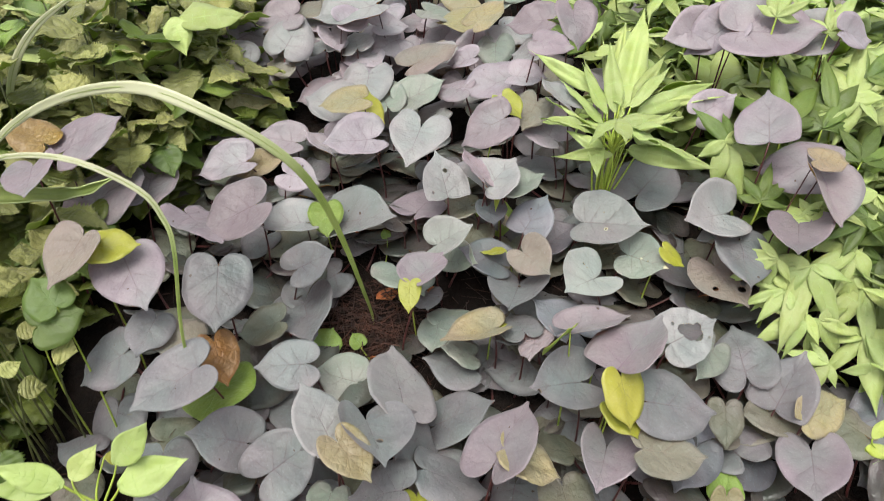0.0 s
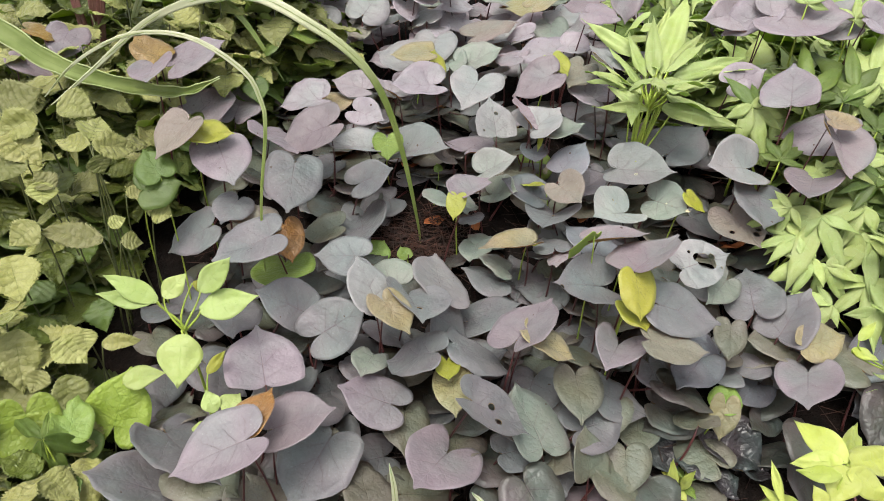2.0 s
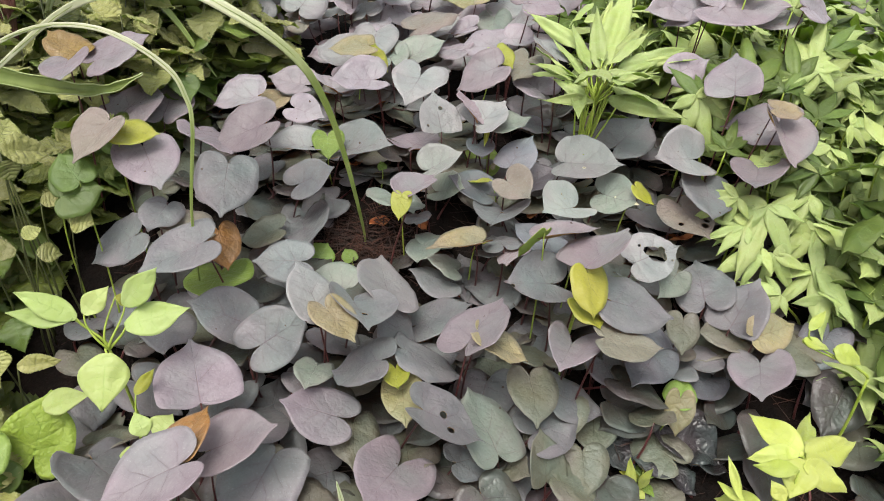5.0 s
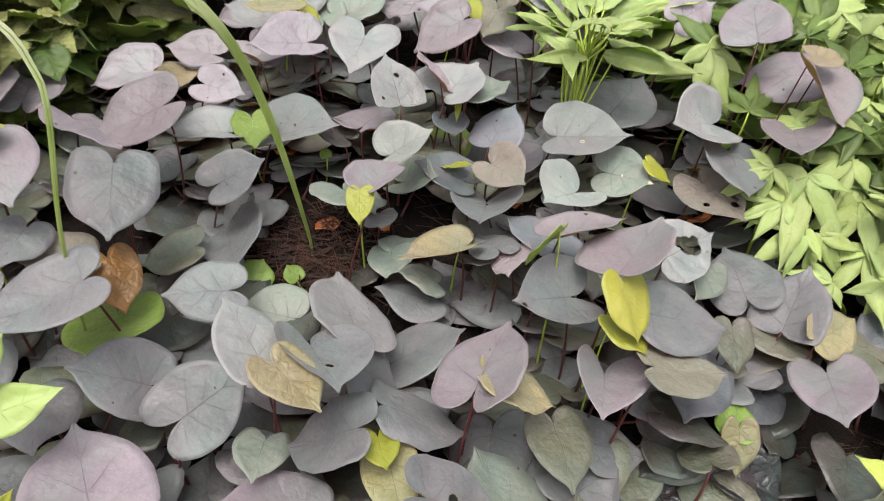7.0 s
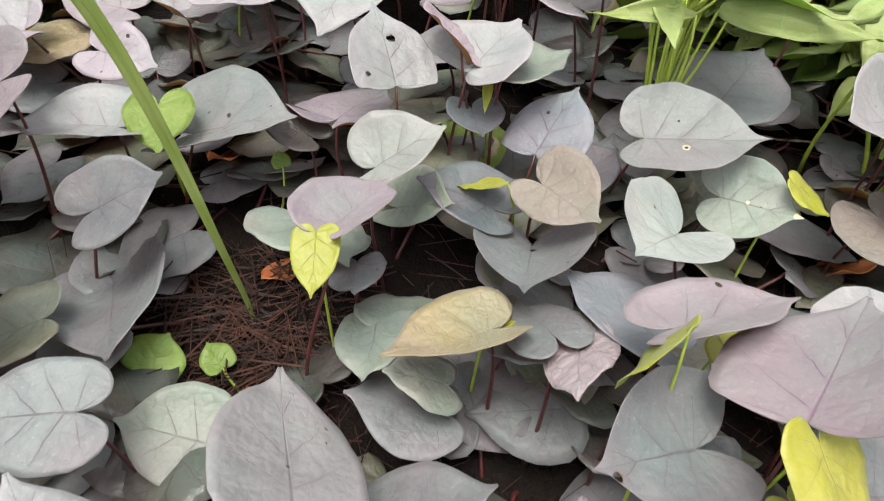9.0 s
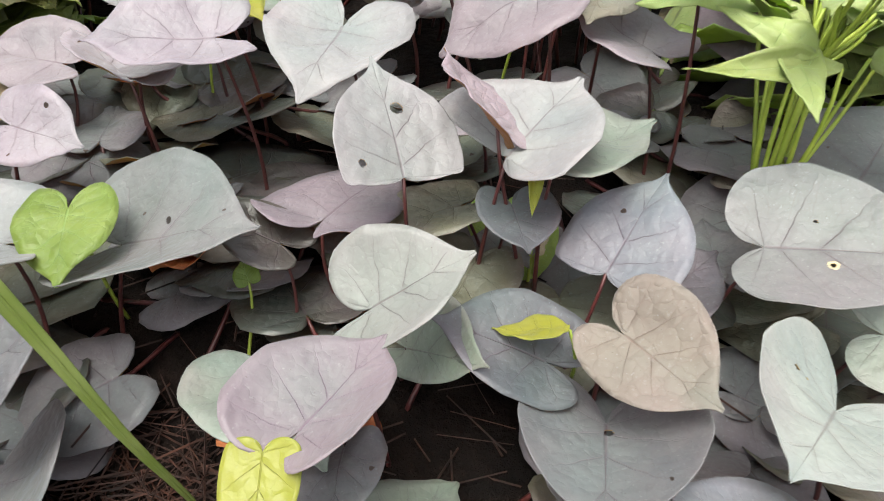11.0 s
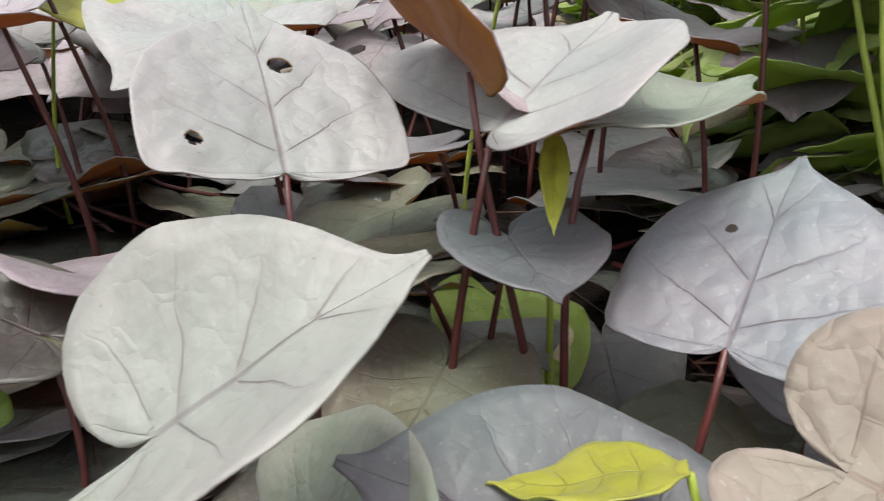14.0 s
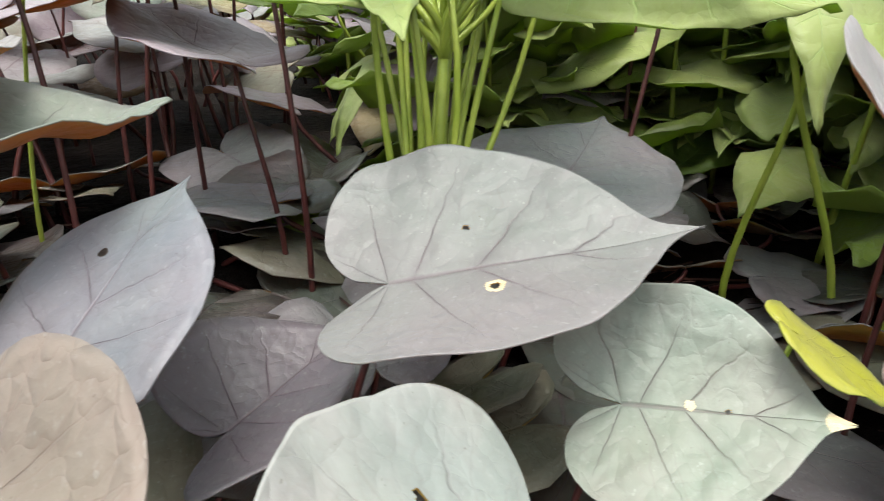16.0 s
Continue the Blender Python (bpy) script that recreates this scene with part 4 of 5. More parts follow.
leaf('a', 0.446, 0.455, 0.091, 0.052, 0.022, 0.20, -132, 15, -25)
leaf('e', 0.410, 0.479, 0.069, 0.051, 0.022, 0.27, -121, -21, 6)
leaf('f', 0.430, 0.482, 0.119, 0.059, 0.025, 0.25, -134, 5, -11)
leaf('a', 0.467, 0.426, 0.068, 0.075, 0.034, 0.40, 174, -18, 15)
leaf('s', 0.273, 0.334, 0.048, 0.060, 0.029, 0.23, 97, 11, 4)
leaf('p', 0.206, 0.311, 0.052, 0.066, 0.031, 0.29, 94, -20, -7)
leaf('e', -0.042, 0.260, 0.080, 0.061, 0.028, 0.33, 116, 2, 17)
leaf('f', 0.588, 0.532, 0.170, 0.071, 0.029, 0.33, -126, -23, 7)
leaf('f', 0.602, 0.489, 0.111, 0.064, 0.028, 0.33, -150, 3, -29)
leaf('p', -0.438, 0.755, 0.377, 0.082, 0.039, 0.32, 28, 29, 13)
leaf('i', -0.420, 0.661, 0.411, 0.063, 0.0313, 0.16, -72, 1, 15, right=(0.0304, 0.16, 0.30, 0.57), lobe=0.30, fold=0.64, droop=0.02, lift=0.3, bend=0.0, columns=32, rows=8)
leaf('p', -0.608, 0.770, 0.407, 0.065, 0.029, 0.24, -74, -9, -14)
leaf('p', -0.651, 0.698, 0.386, 0.054, 0.026, 0.31, 20, -26, 8)
leaf('n', -0.642, 0.734, 0.419, 0.042, 0.020, 0.28, 30, -22, 9)
leaf('n', -0.467, 0.761, 0.386, 0.060, 0.028, 0.30, 151, 18, -8)
leaf('f', 0.113, 0.775, 0.285, 0.043, 0.0234, 0.20, -85, -1, -1, right=(0.0210, 0.18, 0.30, 0.46), lobe=0.30, fold=0.53, droop=0.02, lift=0.3, bend=0.0, columns=32, rows=8)
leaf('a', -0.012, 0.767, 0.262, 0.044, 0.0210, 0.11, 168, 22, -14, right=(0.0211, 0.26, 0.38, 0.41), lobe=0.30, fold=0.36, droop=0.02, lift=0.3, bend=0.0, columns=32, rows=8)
leaf('t', -0.057, 0.861, 0.341, 0.072, 0.036, 0.18, -165, 1, -21, fold=0.87)

# ---- lime green lobed sweet potatoes, herbs and weeds ----
LIME = ("lobed_sweet_potato_plant", "lime green sweet potato plant with narrow lobed leaves", "lime green sweet potato plants")
YELLOW = ("lemon_green_plant", "lemon green leafy plant at the edge of the bed", "lemon green plants")
SEEDLING = ("seedling", "pale green seedling with paired pointed leaves", "seedlings")
HERB = ("herb", "bright green herb with broad wrinkled leaves", "herbs beside the bed")
STAR = ("balsam_plant", "green plant with a star of narrow leaves", "balsam plants")
PENNYWORT = ("pennywort", "small round-leaved green pennywort on bare soil", "pennyworts")
SPRIG = ("weed_sprig", "small yellow-green weed sprig on bare wet soil", "small weeds on the soil")
WEED = ("nettle_weed", "olive green nettle-like weed with wrinkled leaves", "nettle-like weeds")
CLUMP_FOOT = (0.275, 0.815)


def lobed_leaf(x, y, z, length, yaw, pitch, roll, foot=None):
    """A deeply lobed leaf: five narrow lobes from one stalk."""
    global leaf_count
    leaf_count += 1
    rng = random.Random(leaf_count * 13 + 1)
    plant = plant_at(x, y, LIME, 0.26)
    origin = plant.location
    axis, lat, up = leaf_axes(yaw, pitch, roll)
    top = Vector((x, y, z))
    verts, uvs, faces, slots = [], [], [], []
    kind = "l" if rng.random() < 0.75 else "d"
    for k, (turn, reach) in enumerate(((0, 1.0), (38, 0.82), (-38, 0.82), (82, 0.5), (-82, 0.5))):
        t = radians(turn + rng.uniform(-7, 7))
        a = (axis * math.cos(t) + lat * math.sin(t) - up * rng.uniform(-0.1, 0.25)).normalized()
        b = up.cross(a).normalized()
        ln = length * reach * rng.uniform(0.88, 1.1)
        me = blade_mesh("lobe", ovate_outline(0.38), ln, length * rng.uniform(0.10, 0.15) * (0.6 + 0.4 * reach), rng, [], columns=12, rows=2, fold=0.3, droop=rng.uniform(0.05, 0.3), wave=0.02, first=0.05,
                        frame_of=(top - origin + up * 0.0004 * k, a, b, a.cross(b)))
        n = len(verts)
        layer = me.uv_layers[0].data
        own = {}
        for poly in me.polygons:
            faces.append([v + n for v in poly.vertices])
            for li, vi in zip(poly.loop_indices, poly.vertices):
                own[vi] = tuple(layer[li].uv)
            slots.append(poly.material_index)
        verts += [tuple(v.co) for v in me.vertices]
        uvs += [own.get(i, (0, 0)) for i in range(len(me.vertices))]
        bpy.data.meshes.remove(me)
    ob = part("leaf", mesh_from("leaf", verts, faces, [TOP[kind], UNDER_GREEN], uvs, slots), plant, "lime green lobed leaf" if kind == "l" else "deep green lobed leaf")
    gx, gy = foot or (x + rng.uniform(0.0, 0.07), y + rng.uniform(0.0, 0.07))
    low = Vector((gx, gy, ground_height(gx, gy)))
    pts = stalk_path(top, axis, low, rng)
    part("petiole", tube_mesh("petiole", [p - origin for p in pts], (0.0013, 0.0022), GREEN_STALK), ob)


leaf('l', 0.297, 0.857, 0.380, 0.218, 0.014, 0.28, 89, 14, -8, names=LIME, root=CLUMP_FOOT, stalk=GREEN_STALK, size=0.5, shape='ovate')
leaf('l', 0.302, 0.872, 0.390, 0.181, 0.023, 0.28, 73, 33, 4, names=LIME, root=CLUMP_FOOT, stalk=GREEN_STALK, size=0.5, shape='ovate')
leaf('l', 0.265, 0.891, 0.403, 0.115, 0.012, 0.28, 156, 25, -43, names=LIME, root=CLUMP_FOOT, stalk=GREEN_STALK, size=0.5, shape='ovate')
leaf('l', 0.274, 0.866, 0.389, 0.105, 0.006, 0.28, 103, 22, -17, names=LIME, root=CLUMP_FOOT, stalk=GREEN_STALK, size=0.5, shape='ovate')
leaf('l', 0.320, 0.865, 0.384, 0.121, 0.015, 0.28, 11, 21, 39, names=LIME, root=CLUMP_FOOT, stalk=GREEN_STALK, size=0.5, shape='ovate')
leaf('l', 0.301, 0.812, 0.358, 0.118, 0.017, 0.28, -27, 3, 41, names=LIME, root=CLUMP_FOOT, stalk=GREEN_STALK, size=0.5, shape='ovate')
leaf('l', 0.288, 0.847, 0.377, 0.096, 0.011, 0.28, -0, 8, 42, names=LIME, root=CLUMP_FOOT, stalk=GREEN_STALK, size=0.5, shape='ovate')
leaf('l', 0.277, 0.796, 0.358, 0.085, 0.009, 0.28, -176, 0, -40, names=LIME, root=CLUMP_FOOT, stalk=GREEN_STALK, size=0.5, shape='ovate')
leaf('l', 0.263, 0.798, 0.363, 0.056, 0.010, 0.28, 157, 21, -41, names=LIME, root=CLUMP_FOOT, stalk=GREEN_STALK, size=0.5, shape='ovate')
leaf('l', 0.255, 0.814, 0.369, 0.060, 0.012, 0.28, -93, -24, 5, names=LIME, root=CLUMP_FOOT, stalk=GREEN_STALK, size=0.5, shape='ovate')
leaf('l', 0.297, 0.847, 0.375, 0.038, 0.006, 0.28, -12, -12, 43, names=LIME, root=CLUMP_FOOT, stalk=GREEN_STALK, size=0.5, shape='ovate')
leaf('l', 0.324, 0.874, 0.391, 0.116, 0.009, 0.28, -1, 9, 42, names=LIME, root=CLUMP_FOOT, stalk=GREEN_STALK, size=0.5, shape='ovate')
leaf('l', 0.315, 0.881, 0.397, 0.089, 0.011, 0.28, 47, 32, 21, names=LIME, root=CLUMP_FOOT, stalk=GREEN_STALK, size=0.5, shape='ovate')
leaf('l', 0.332, 0.841, 0.371, 0.069, 0.006, 0.28, 32, 21, 28, names=LIME, root=CLUMP_FOOT, stalk=GREEN_STALK, size=0.5, shape='ovate')
leaf('l', 0.288, 0.898, 0.408, 0.158, 0.010, 0.28, 74, 22, 3, names=LIME, root=CLUMP_FOOT, stalk=GREEN_STALK, size=0.5, shape='ovate')
leaf('l', 0.269, 0.825, 0.371, 0.041, 0.006, 0.28, 141, 16, -37, names=LIME, root=CLUMP_FOOT, stalk=GREEN_STALK, size=0.5, shape='ovate')
crown = random.Random(41)
for k in range(18):
    turn, size = k * 137.5 + crown.uniform(-15, 15), crown.uniform(0.06, 0.11)
    leaf('l', 0.290 + 0.022 * math.cos(radians(turn)), 0.842 + 0.022 * math.sin(radians(turn)), 0.362 + 0.012 * (k % 4), size, size * crown.uniform(0.10, 0.14), 0.30, turn, crown.uniform(-5, 45), crown.uniform(-15, 15), names=LIME, joint=(0.288, 0.836, 0.335), stalk=GREEN_STALK, size=0.5, shape='ovate', columns=16, rows=3)
part("stem", tube_mesh("stem", [Vector((0.288, 0.836, 0.335)) - plant_at(0.290, 0.842, LIME, 0.5).location, Vector((*CLUMP_FOOT, ground_height(*CLUMP_FOOT) - 0.005)) - plant_at(0.290, 0.842, LIME, 0.5).location], (0.0022, 0.0030), GREEN_STALK), plant_at(0.290, 0.842, LIME, 0.5))
lobed_leaf(0.510, 0.657, 0.284, 0.112, -114, -35, 2)
lobed_leaf(0.558, 0.657, 0.276, 0.086, -31, -30, 42)
lobed_leaf(0.518, 0.609, 0.236, 0.076, -47, -39, 37)
lobed_leaf(0.578, 0.597, 0.224, 0.099, -105, -23, 11)
lobed_leaf(0.598, 0.640, 0.254, 0.078, -65, -37, 32)
lobed_leaf(0.572, 0.673, 0.296, 0.092, -160, -19, -25)
lobed_leaf(0.584, 0.698, 0.329, 0.081, -161, -14, -27)
lobed_leaf(0.481, 0.637, 0.260, 0.068, -176, -20, -31)
lobed_leaf(0.471, 0.663, 0.289, 0.068, 180, -36, -36)
lobed_leaf(0.502, 0.611, 0.242, 0.081, -170, -20, -28)
lobed_leaf(0.607, 0.671, 0.282, 0.085, -147, -22, -16)
lobed_leaf(0.516, 0.694, 0.323, 0.068, 125, 4, -36)
lobed_leaf(0.599, 0.773, 0.366, 0.090, 60, 25, 1)
lobed_leaf(0.582, 0.847, 0.397, 0.113, 127, 28, -39)
lobed_leaf(0.563, 0.826, 0.385, 0.113, 77, 35, -9)
lobed_leaf(0.609, 0.865, 0.411, 0.097, 71, 47, -5)
lobed_leaf(0.515, 0.833, 0.387, 0.112, 95, 31, -19)
lobed_leaf(0.607, 0.730, 0.342, 0.072, -130, -16, -7)
lobed_leaf(0.527, 0.571, 0.197, 0.068, -170, -20, -26)
lobed_leaf(0.435, 0.802, 0.373, 0.068, 137, 26, -39)
lobed_leaf(0.426, 0.803, 0.376, 0.086, -57, -45, 34)
lobed_leaf(0.583, 0.561, 0.204, 0.084, -58, -55, 39)
lobed_leaf(0.584, 0.932, 0.477, 0.068, 30, 46, 25)
lobed_leaf(0.516, 0.954, 0.492, 0.068, 44, 60, 19)
lobed_leaf(0.633, 0.885, 0.433, 0.068, 35, 41, 19)
lobed_leaf(0.531, 0.714, 0.341, 0.073, -63, -35, 32)
lobed_leaf(0.596, 0.565, 0.203, 0.068, -12, -36, 46)
lobed_leaf(0.629, 0.627, 0.238, 0.068, -18, -28, 44)
lobed_leaf(0.641, 0.691, 0.293, 0.069, -18, -28, 46)
lobed_leaf(0.649, 0.775, 0.361, 0.068, -9, -15, 44)
lobed_leaf(0.468, 0.741, 0.321, 0.068, 67, 24, 0)
lobed_leaf(0.582, 0.643, 0.259, 0.100, -138, -27, -10)
leaf('u', 0.429, 0.283, 0.223, 0.065, 0.015, 0.38, 121, -2, -27, names=YELLOW, shape='ovate')
leaf('u', 0.424, 0.283, 0.225, 0.047, 0.011, 0.38, 173, -23, -25, names=YELLOW, shape='ovate')
leaf('u', 0.426, 0.276, 0.225, 0.040, 0.017, 0.38, -120, -27, 3, names=YELLOW, shape='ovate')
leaf('u', 0.431, 0.286, 0.222, 0.114, 0.010, 0.38, 57, -21, -3, names=YELLOW, shape='ovate')
leaf('u', 0.430, 0.281, 0.223, 0.087, 0.017, 0.38, 27, -11, 15, names=YELLOW, shape='ovate')
leaf('u', 0.412, 0.259, 0.230, 0.044, 0.009, 0.38, 141, -33, -33, names=YELLOW, shape='ovate')
leaf('u', 0.425, 0.271, 0.225, 0.051, 0.015, 0.38, -17, -23, 31, names=YELLOW, shape='ovate')
leaf('u', 0.390, 0.250, 0.184, 0.063, 0.013, 0.38, 124, -42, -36, names=YELLOW, shape='ovate')
leaf('u', 0.378, 0.264, 0.174, 0.042, 0.005, 0.38, 101, 30, -18, names=YELLOW, shape='ovate')
leaf('u', 0.380, 0.261, 0.175, 0.035, 0.006, 0.38, 116, -18, -26, names=YELLOW, shape='ovate')
leaf('u', 0.404, 0.245, 0.202, 0.021, 0.008, 0.38, 127, 31, -28, names=YELLOW, shape='ovate')
leaf('u', 0.466, 0.406, 0.277, 0.027, 0.006, 0.38, 36, 51, 12, names=YELLOW, joint=(0.545, 0.392, 0.225), shape='ovate')
leaf('u', 0.498, 0.400, 0.259, 0.034, 0.012, 0.38, -22, -14, 35, names=YELLOW, joint=(0.545, 0.392, 0.225), shape='ovate')
leaf('u', 0.462, 0.402, 0.267, 0.034, 0.007, 0.38, -4, -16, 33, names=YELLOW, joint=(0.545, 0.392, 0.225), shape='ovate')
leaf('u', 0.318, 0.358, 0.045, 0.048, 0.007, 0.38, 151, 78, -61, names=YELLOW, shape='ovate')
leaf('u', 0.326, 0.355, 0.052, 0.044, 0.006, 0.38, -29, 82, 76, names=YELLOW, shape='ovate')
leaf('u', 0.324, 0.355, 0.046, 0.013, 0.007, 0.38, -50, 5, 22, names=YELLOW, shape='ovate')
leaf('z', -0.294, 0.351, 0.267, 0.062, 0.013, 0.38, -179, 28, -27, names=SEEDLING, shape='ovate', joint=(-0.268, 0.348, 0.230))
leaf('z', -0.297, 0.351, 0.268, 0.060, 0.013, 0.38, -166, 11, -30, names=SEEDLING, shape='ovate', joint=(-0.268, 0.348, 0.230))
leaf('z', -0.288, 0.355, 0.269, 0.036, 0.012, 0.38, 56, 32, 31, names=SEEDLING, shape='ovate', joint=(-0.268, 0.348, 0.230))
leaf('z', -0.254, 0.371, 0.270, 0.053, 0.015, 0.38, 32, 46, 42, names=SEEDLING, shape='ovate', joint=(-0.268, 0.348, 0.230))
leaf('z', -0.251, 0.358, 0.253, 0.066, 0.018, 0.38, 20, 12, 32, names=SEEDLING, shape='ovate', joint=(-0.268, 0.348, 0.230))
leaf('z', -0.266, 0.339, 0.233, 0.059, 0.024, 0.38, -80, -38, -11, names=SEEDLING, shape='ovate', joint=(-0.268, 0.348, 0.230))
leaf('y', -0.262, 0.374, 0.279, 0.025, 0.007, 0.38, 24, -39, 38, names=SEEDLING, shape='ovate', joint=(-0.268, 0.348, 0.230))
leaf('y', -0.232, 0.313, 0.204, 0.033, 0.007, 0.38, 42, 45, 34, names=SEEDLING, shape='ovate', joint=(-0.220, 0.288, 0.150))
leaf('z', -0.217, 0.287, 0.174, 0.027, 0.011, 0.38, 132, 37, -4, names=SEEDLING, shape='ovate', joint=(-0.220, 0.288, 0.150))
leaf('z', -0.208, 0.289, 0.173, 0.026, 0.015, 0.38, 62, 20, 22, names=SEEDLING, shape='ovate', joint=(-0.220, 0.288, 0.150))
leaf('z', -0.239, 0.271, 0.159, 0.025, 0.005, 0.38, 16, 31, 30, names=SEEDLING, shape='ovate', joint=(-0.220, 0.288, 0.150))
leaf('h', -0.357, 0.301, 0.106, 0.073, 0.036, 0.20, 76, 53, 27, names=HERB)
leaf('z', -0.352, 0.333, 0.152, 0.052, 0.015, 0.38, 10, 14, 28, names=HERB, shape='ovate')
leaf('h', -0.434, 0.273, 0.147, 0.070, 0.034, 0.20, -64, -49, -11, names=HERB)
leaf('v', -0.413, 0.220, 0.039, 0.059, 0.032, 0.38, 54, 72, 54, names=HERB)
leaf('v', -0.385, 0.266, 0.128, 0.049, 0.023, 0.38, 105, 21, 13, names=HERB)
leaf('d', -0.383, 0.227, 0.036, 0.052, 0.023, 0.38, 73, 64, 34, names=HERB, shape='ovate')
leaf('d', -0.326, 0.287, 0.086, 0.030, 0.017, 0.38, 39, 31, 30, names=HERB, shape='ovate')
leaf('d', -0.365, 0.268, 0.090, 0.045, 0.017, 0.38, 142, 54, -4, names=HERB, shape='ovate')
leaf('d', -0.392, 0.241, 0.151, 0.102, 0.008, 0.28, 152, -5, -8, names=STAR, shape='ovate')
leaf('d', -0.392, 0.241, 0.151, 0.090, 0.010, 0.28, 50, -49, 40, names=STAR, shape='ovate')
leaf('d', -0.392, 0.241, 0.151, 0.073, 0.009, 0.28, -12, -74, 21, names=STAR, shape='ovate')
leaf('d', -0.392, 0.241, 0.151, 0.108, 0.009, 0.28, -163, -62, -63, names=STAR, shape='ovate')
leaf('d', -0.392, 0.241, 0.151, 0.044, 0.004, 0.28, 113, 6, 12, names=STAR, shape='ovate')
leaf('d', -0.396, 0.245, 0.151, 0.055, 0.007, 0.28, 159, -13, -13, names=STAR, shape='ovate')
for k, (turn, rise, size) in enumerate(((20, 10, 0.022), (100, 15, 0.020), (165, 5, 0.023), (240, -5, 0.024), (300, 0, 0.022), (60, 45, 0.014), (200, 50, 0.013), (330, 40, 0.015))):
    lift = 0.062 if k > 4 else 0.045 + 0.004 * (k % 3)
    leaf('vy'[k % 3 == 2], 0.331 + 0.004 * math.cos(radians(turn)), 0.369 + 0.004 * math.sin(radians(turn)), lift, size, size * 0.32, 0.42, turn, rise, 0, names=SPRIG, shape='ovate', root=(0.332, 0.370), columns=14, rows=3)
leaf('v', -0.108, 0.625, 0.158, 0.027, 0.020, 0.38, 62, 32, 21, names=PENNYWORT)
leaf('v', -0.061, 0.628, 0.158, 0.020, 0.011, 0.38, 133, 31, -8, names=PENNYWORT)
leaf('v', -0.032, 0.767, 0.235, 0.012, 0.007, 0.38, 128, 59, -16, names=PENNYWORT)
leaf('d', -0.387, 0.518, 0.300, 0.048, 0.028, 0.38, 25, 9, 38, names=HERB)
leaf('d', -0.368, 0.533, 0.316, 0.042, 0.023, 0.38, 146, 37, -15, names=HERB)
leaf('w', -0.436, 0.514, 0.360, 0.057, 0.020, 0.38, 49, -17, 42, names=WEED, shape='ovate')
leaf('w', -0.444, 0.522, 0.362, 0.045, 0.020, 0.38, 98, 16, 19, names=WEED, shape='ovate')
leaf('w', -0.440, 0.513, 0.359, 0.065, 0.014, 0.38, 162, -7, -28, names=WEED, shape='ovate')
leaf('w', -0.435, 0.512, 0.347, 0.026, 0.015, 0.38, -9, -78, 36, names=WEED, shape='ovate')
leaf('w', -0.538, 0.516, 0.346, 0.055, 0.026, 0.38, -111, -31, -35, names=WEED, shape='ovate')
leaf('w', -0.556, 0.525, 0.360, 0.061, 0.026, 0.38, -20, -30, 18, names=WEED, shape='ovate')
leaf('w', -0.421, 0.462, 0.255, 0.082, 0.018, 0.38, -171, 14, -31, names=WEED, shape='ovate')
leaf('w', -0.495, 0.454, 0.277, 0.042, 0.020, 0.38, -131, -27, -38, names=WEED, shape='ovate')
leaf('w', -0.516, 0.417, 0.251, 0.066, 0.030, 0.38, -51, -29, -3, names=WEED, shape='ovate')
leaf('w', -0.474, 0.341, 0.205, 0.075, 0.025, 0.38, -60, -42, -9, names=WEED, shape='ovate')
leaf('w', -0.431, 0.350, 0.191, 0.046, 0.021, 0.38, -19, -31, 14, names=WEED, shape='ovate')
leaf('w', -0.405, 0.364, 0.197, 0.028, 0.013, 0.38, -63, -44, -7, names=WEED, shape='ovate')
leaf('w', -0.382, 0.356, 0.184, 0.048, 0.011, 0.38, 8, 10, 29, names=WEED, shape='ovate')
leaf('w', -0.436, 0.320, 0.167, 0.029, 0.014, 0.38, -99, -25, -25, names=WEED, shape='ovate')
leaf('w', -0.417, 0.321, 0.160, 0.055, 0.020, 0.38, -36, -39, 5, names=WEED, shape='ovate')
leaf('w', -0.404, 0.472, 0.251, 0.028, 0.013, 0.38, 37, -25, 38, names=WEED, shape='ovate')
leaf('w', -0.419, 0.477, 0.268, 0.023, 0.010, 0.38, 42, 15, 36, names=WEED, shape='ovate')
leaf('w', -0.406, 0.509, 0.298, 0.025, 0.010, 0.38, 23, 4, 37, names=WEED, shape='ovate')
leaf('w', -0.375, 0.508, 0.277, 0.026, 0.018, 0.38, 7, -17, 32, names=WEED, shape='ovate')
leaf('w', -0.570, 0.546, 0.386, 0.053, 0.026, 0.38, 33, 19, 45, names=WEED, shape='ovate')
leaf('w', -0.504, 0.569, 0.391, 0.048, 0.023, 0.38, -4, -17, 31, names=WEED, shape='ovate')
leaf('w', -0.528, 0.550, 0.377, 0.058, 0.022, 0.38, -135, -24, -43, names=WEED, shape='ovate')
leaf('w', -0.486, 0.490, 0.308, 0.034, 0.015, 0.38, 162, 29, -19, names=WEED, shape='ovate')
leaf('w', -0.501, 0.491, 0.314, 0.030, 0.018, 0.38, -71, -45, -13, names=WEED, shape='ovate')


for names, jx, jy, jz in ((SEEDLING, -0.268, 0.348, 0.230), (SEEDLING, -0.220, 0.288, 0.150), (YELLOW, 0.545, 0.392, 0.225)):
    plant = plant_at(jx, jy, names, 0.24)
    low = Vector((jx + 0.01, jy + 0.006, ground_height(jx + 0.01, jy + 0.006) - 0.005))
    part("stem", tube_mesh("stem", [Vector((jx, jy, jz)) - plant.location, (Vector((jx, jy, jz)) + low) / 2 + Vector((0.004, -0.003, 0)) - plant.location, low - plant.location], (0.0015, 0.0022), GREEN_STALK), plant)

# ---- long grass blades and strap leaves ----
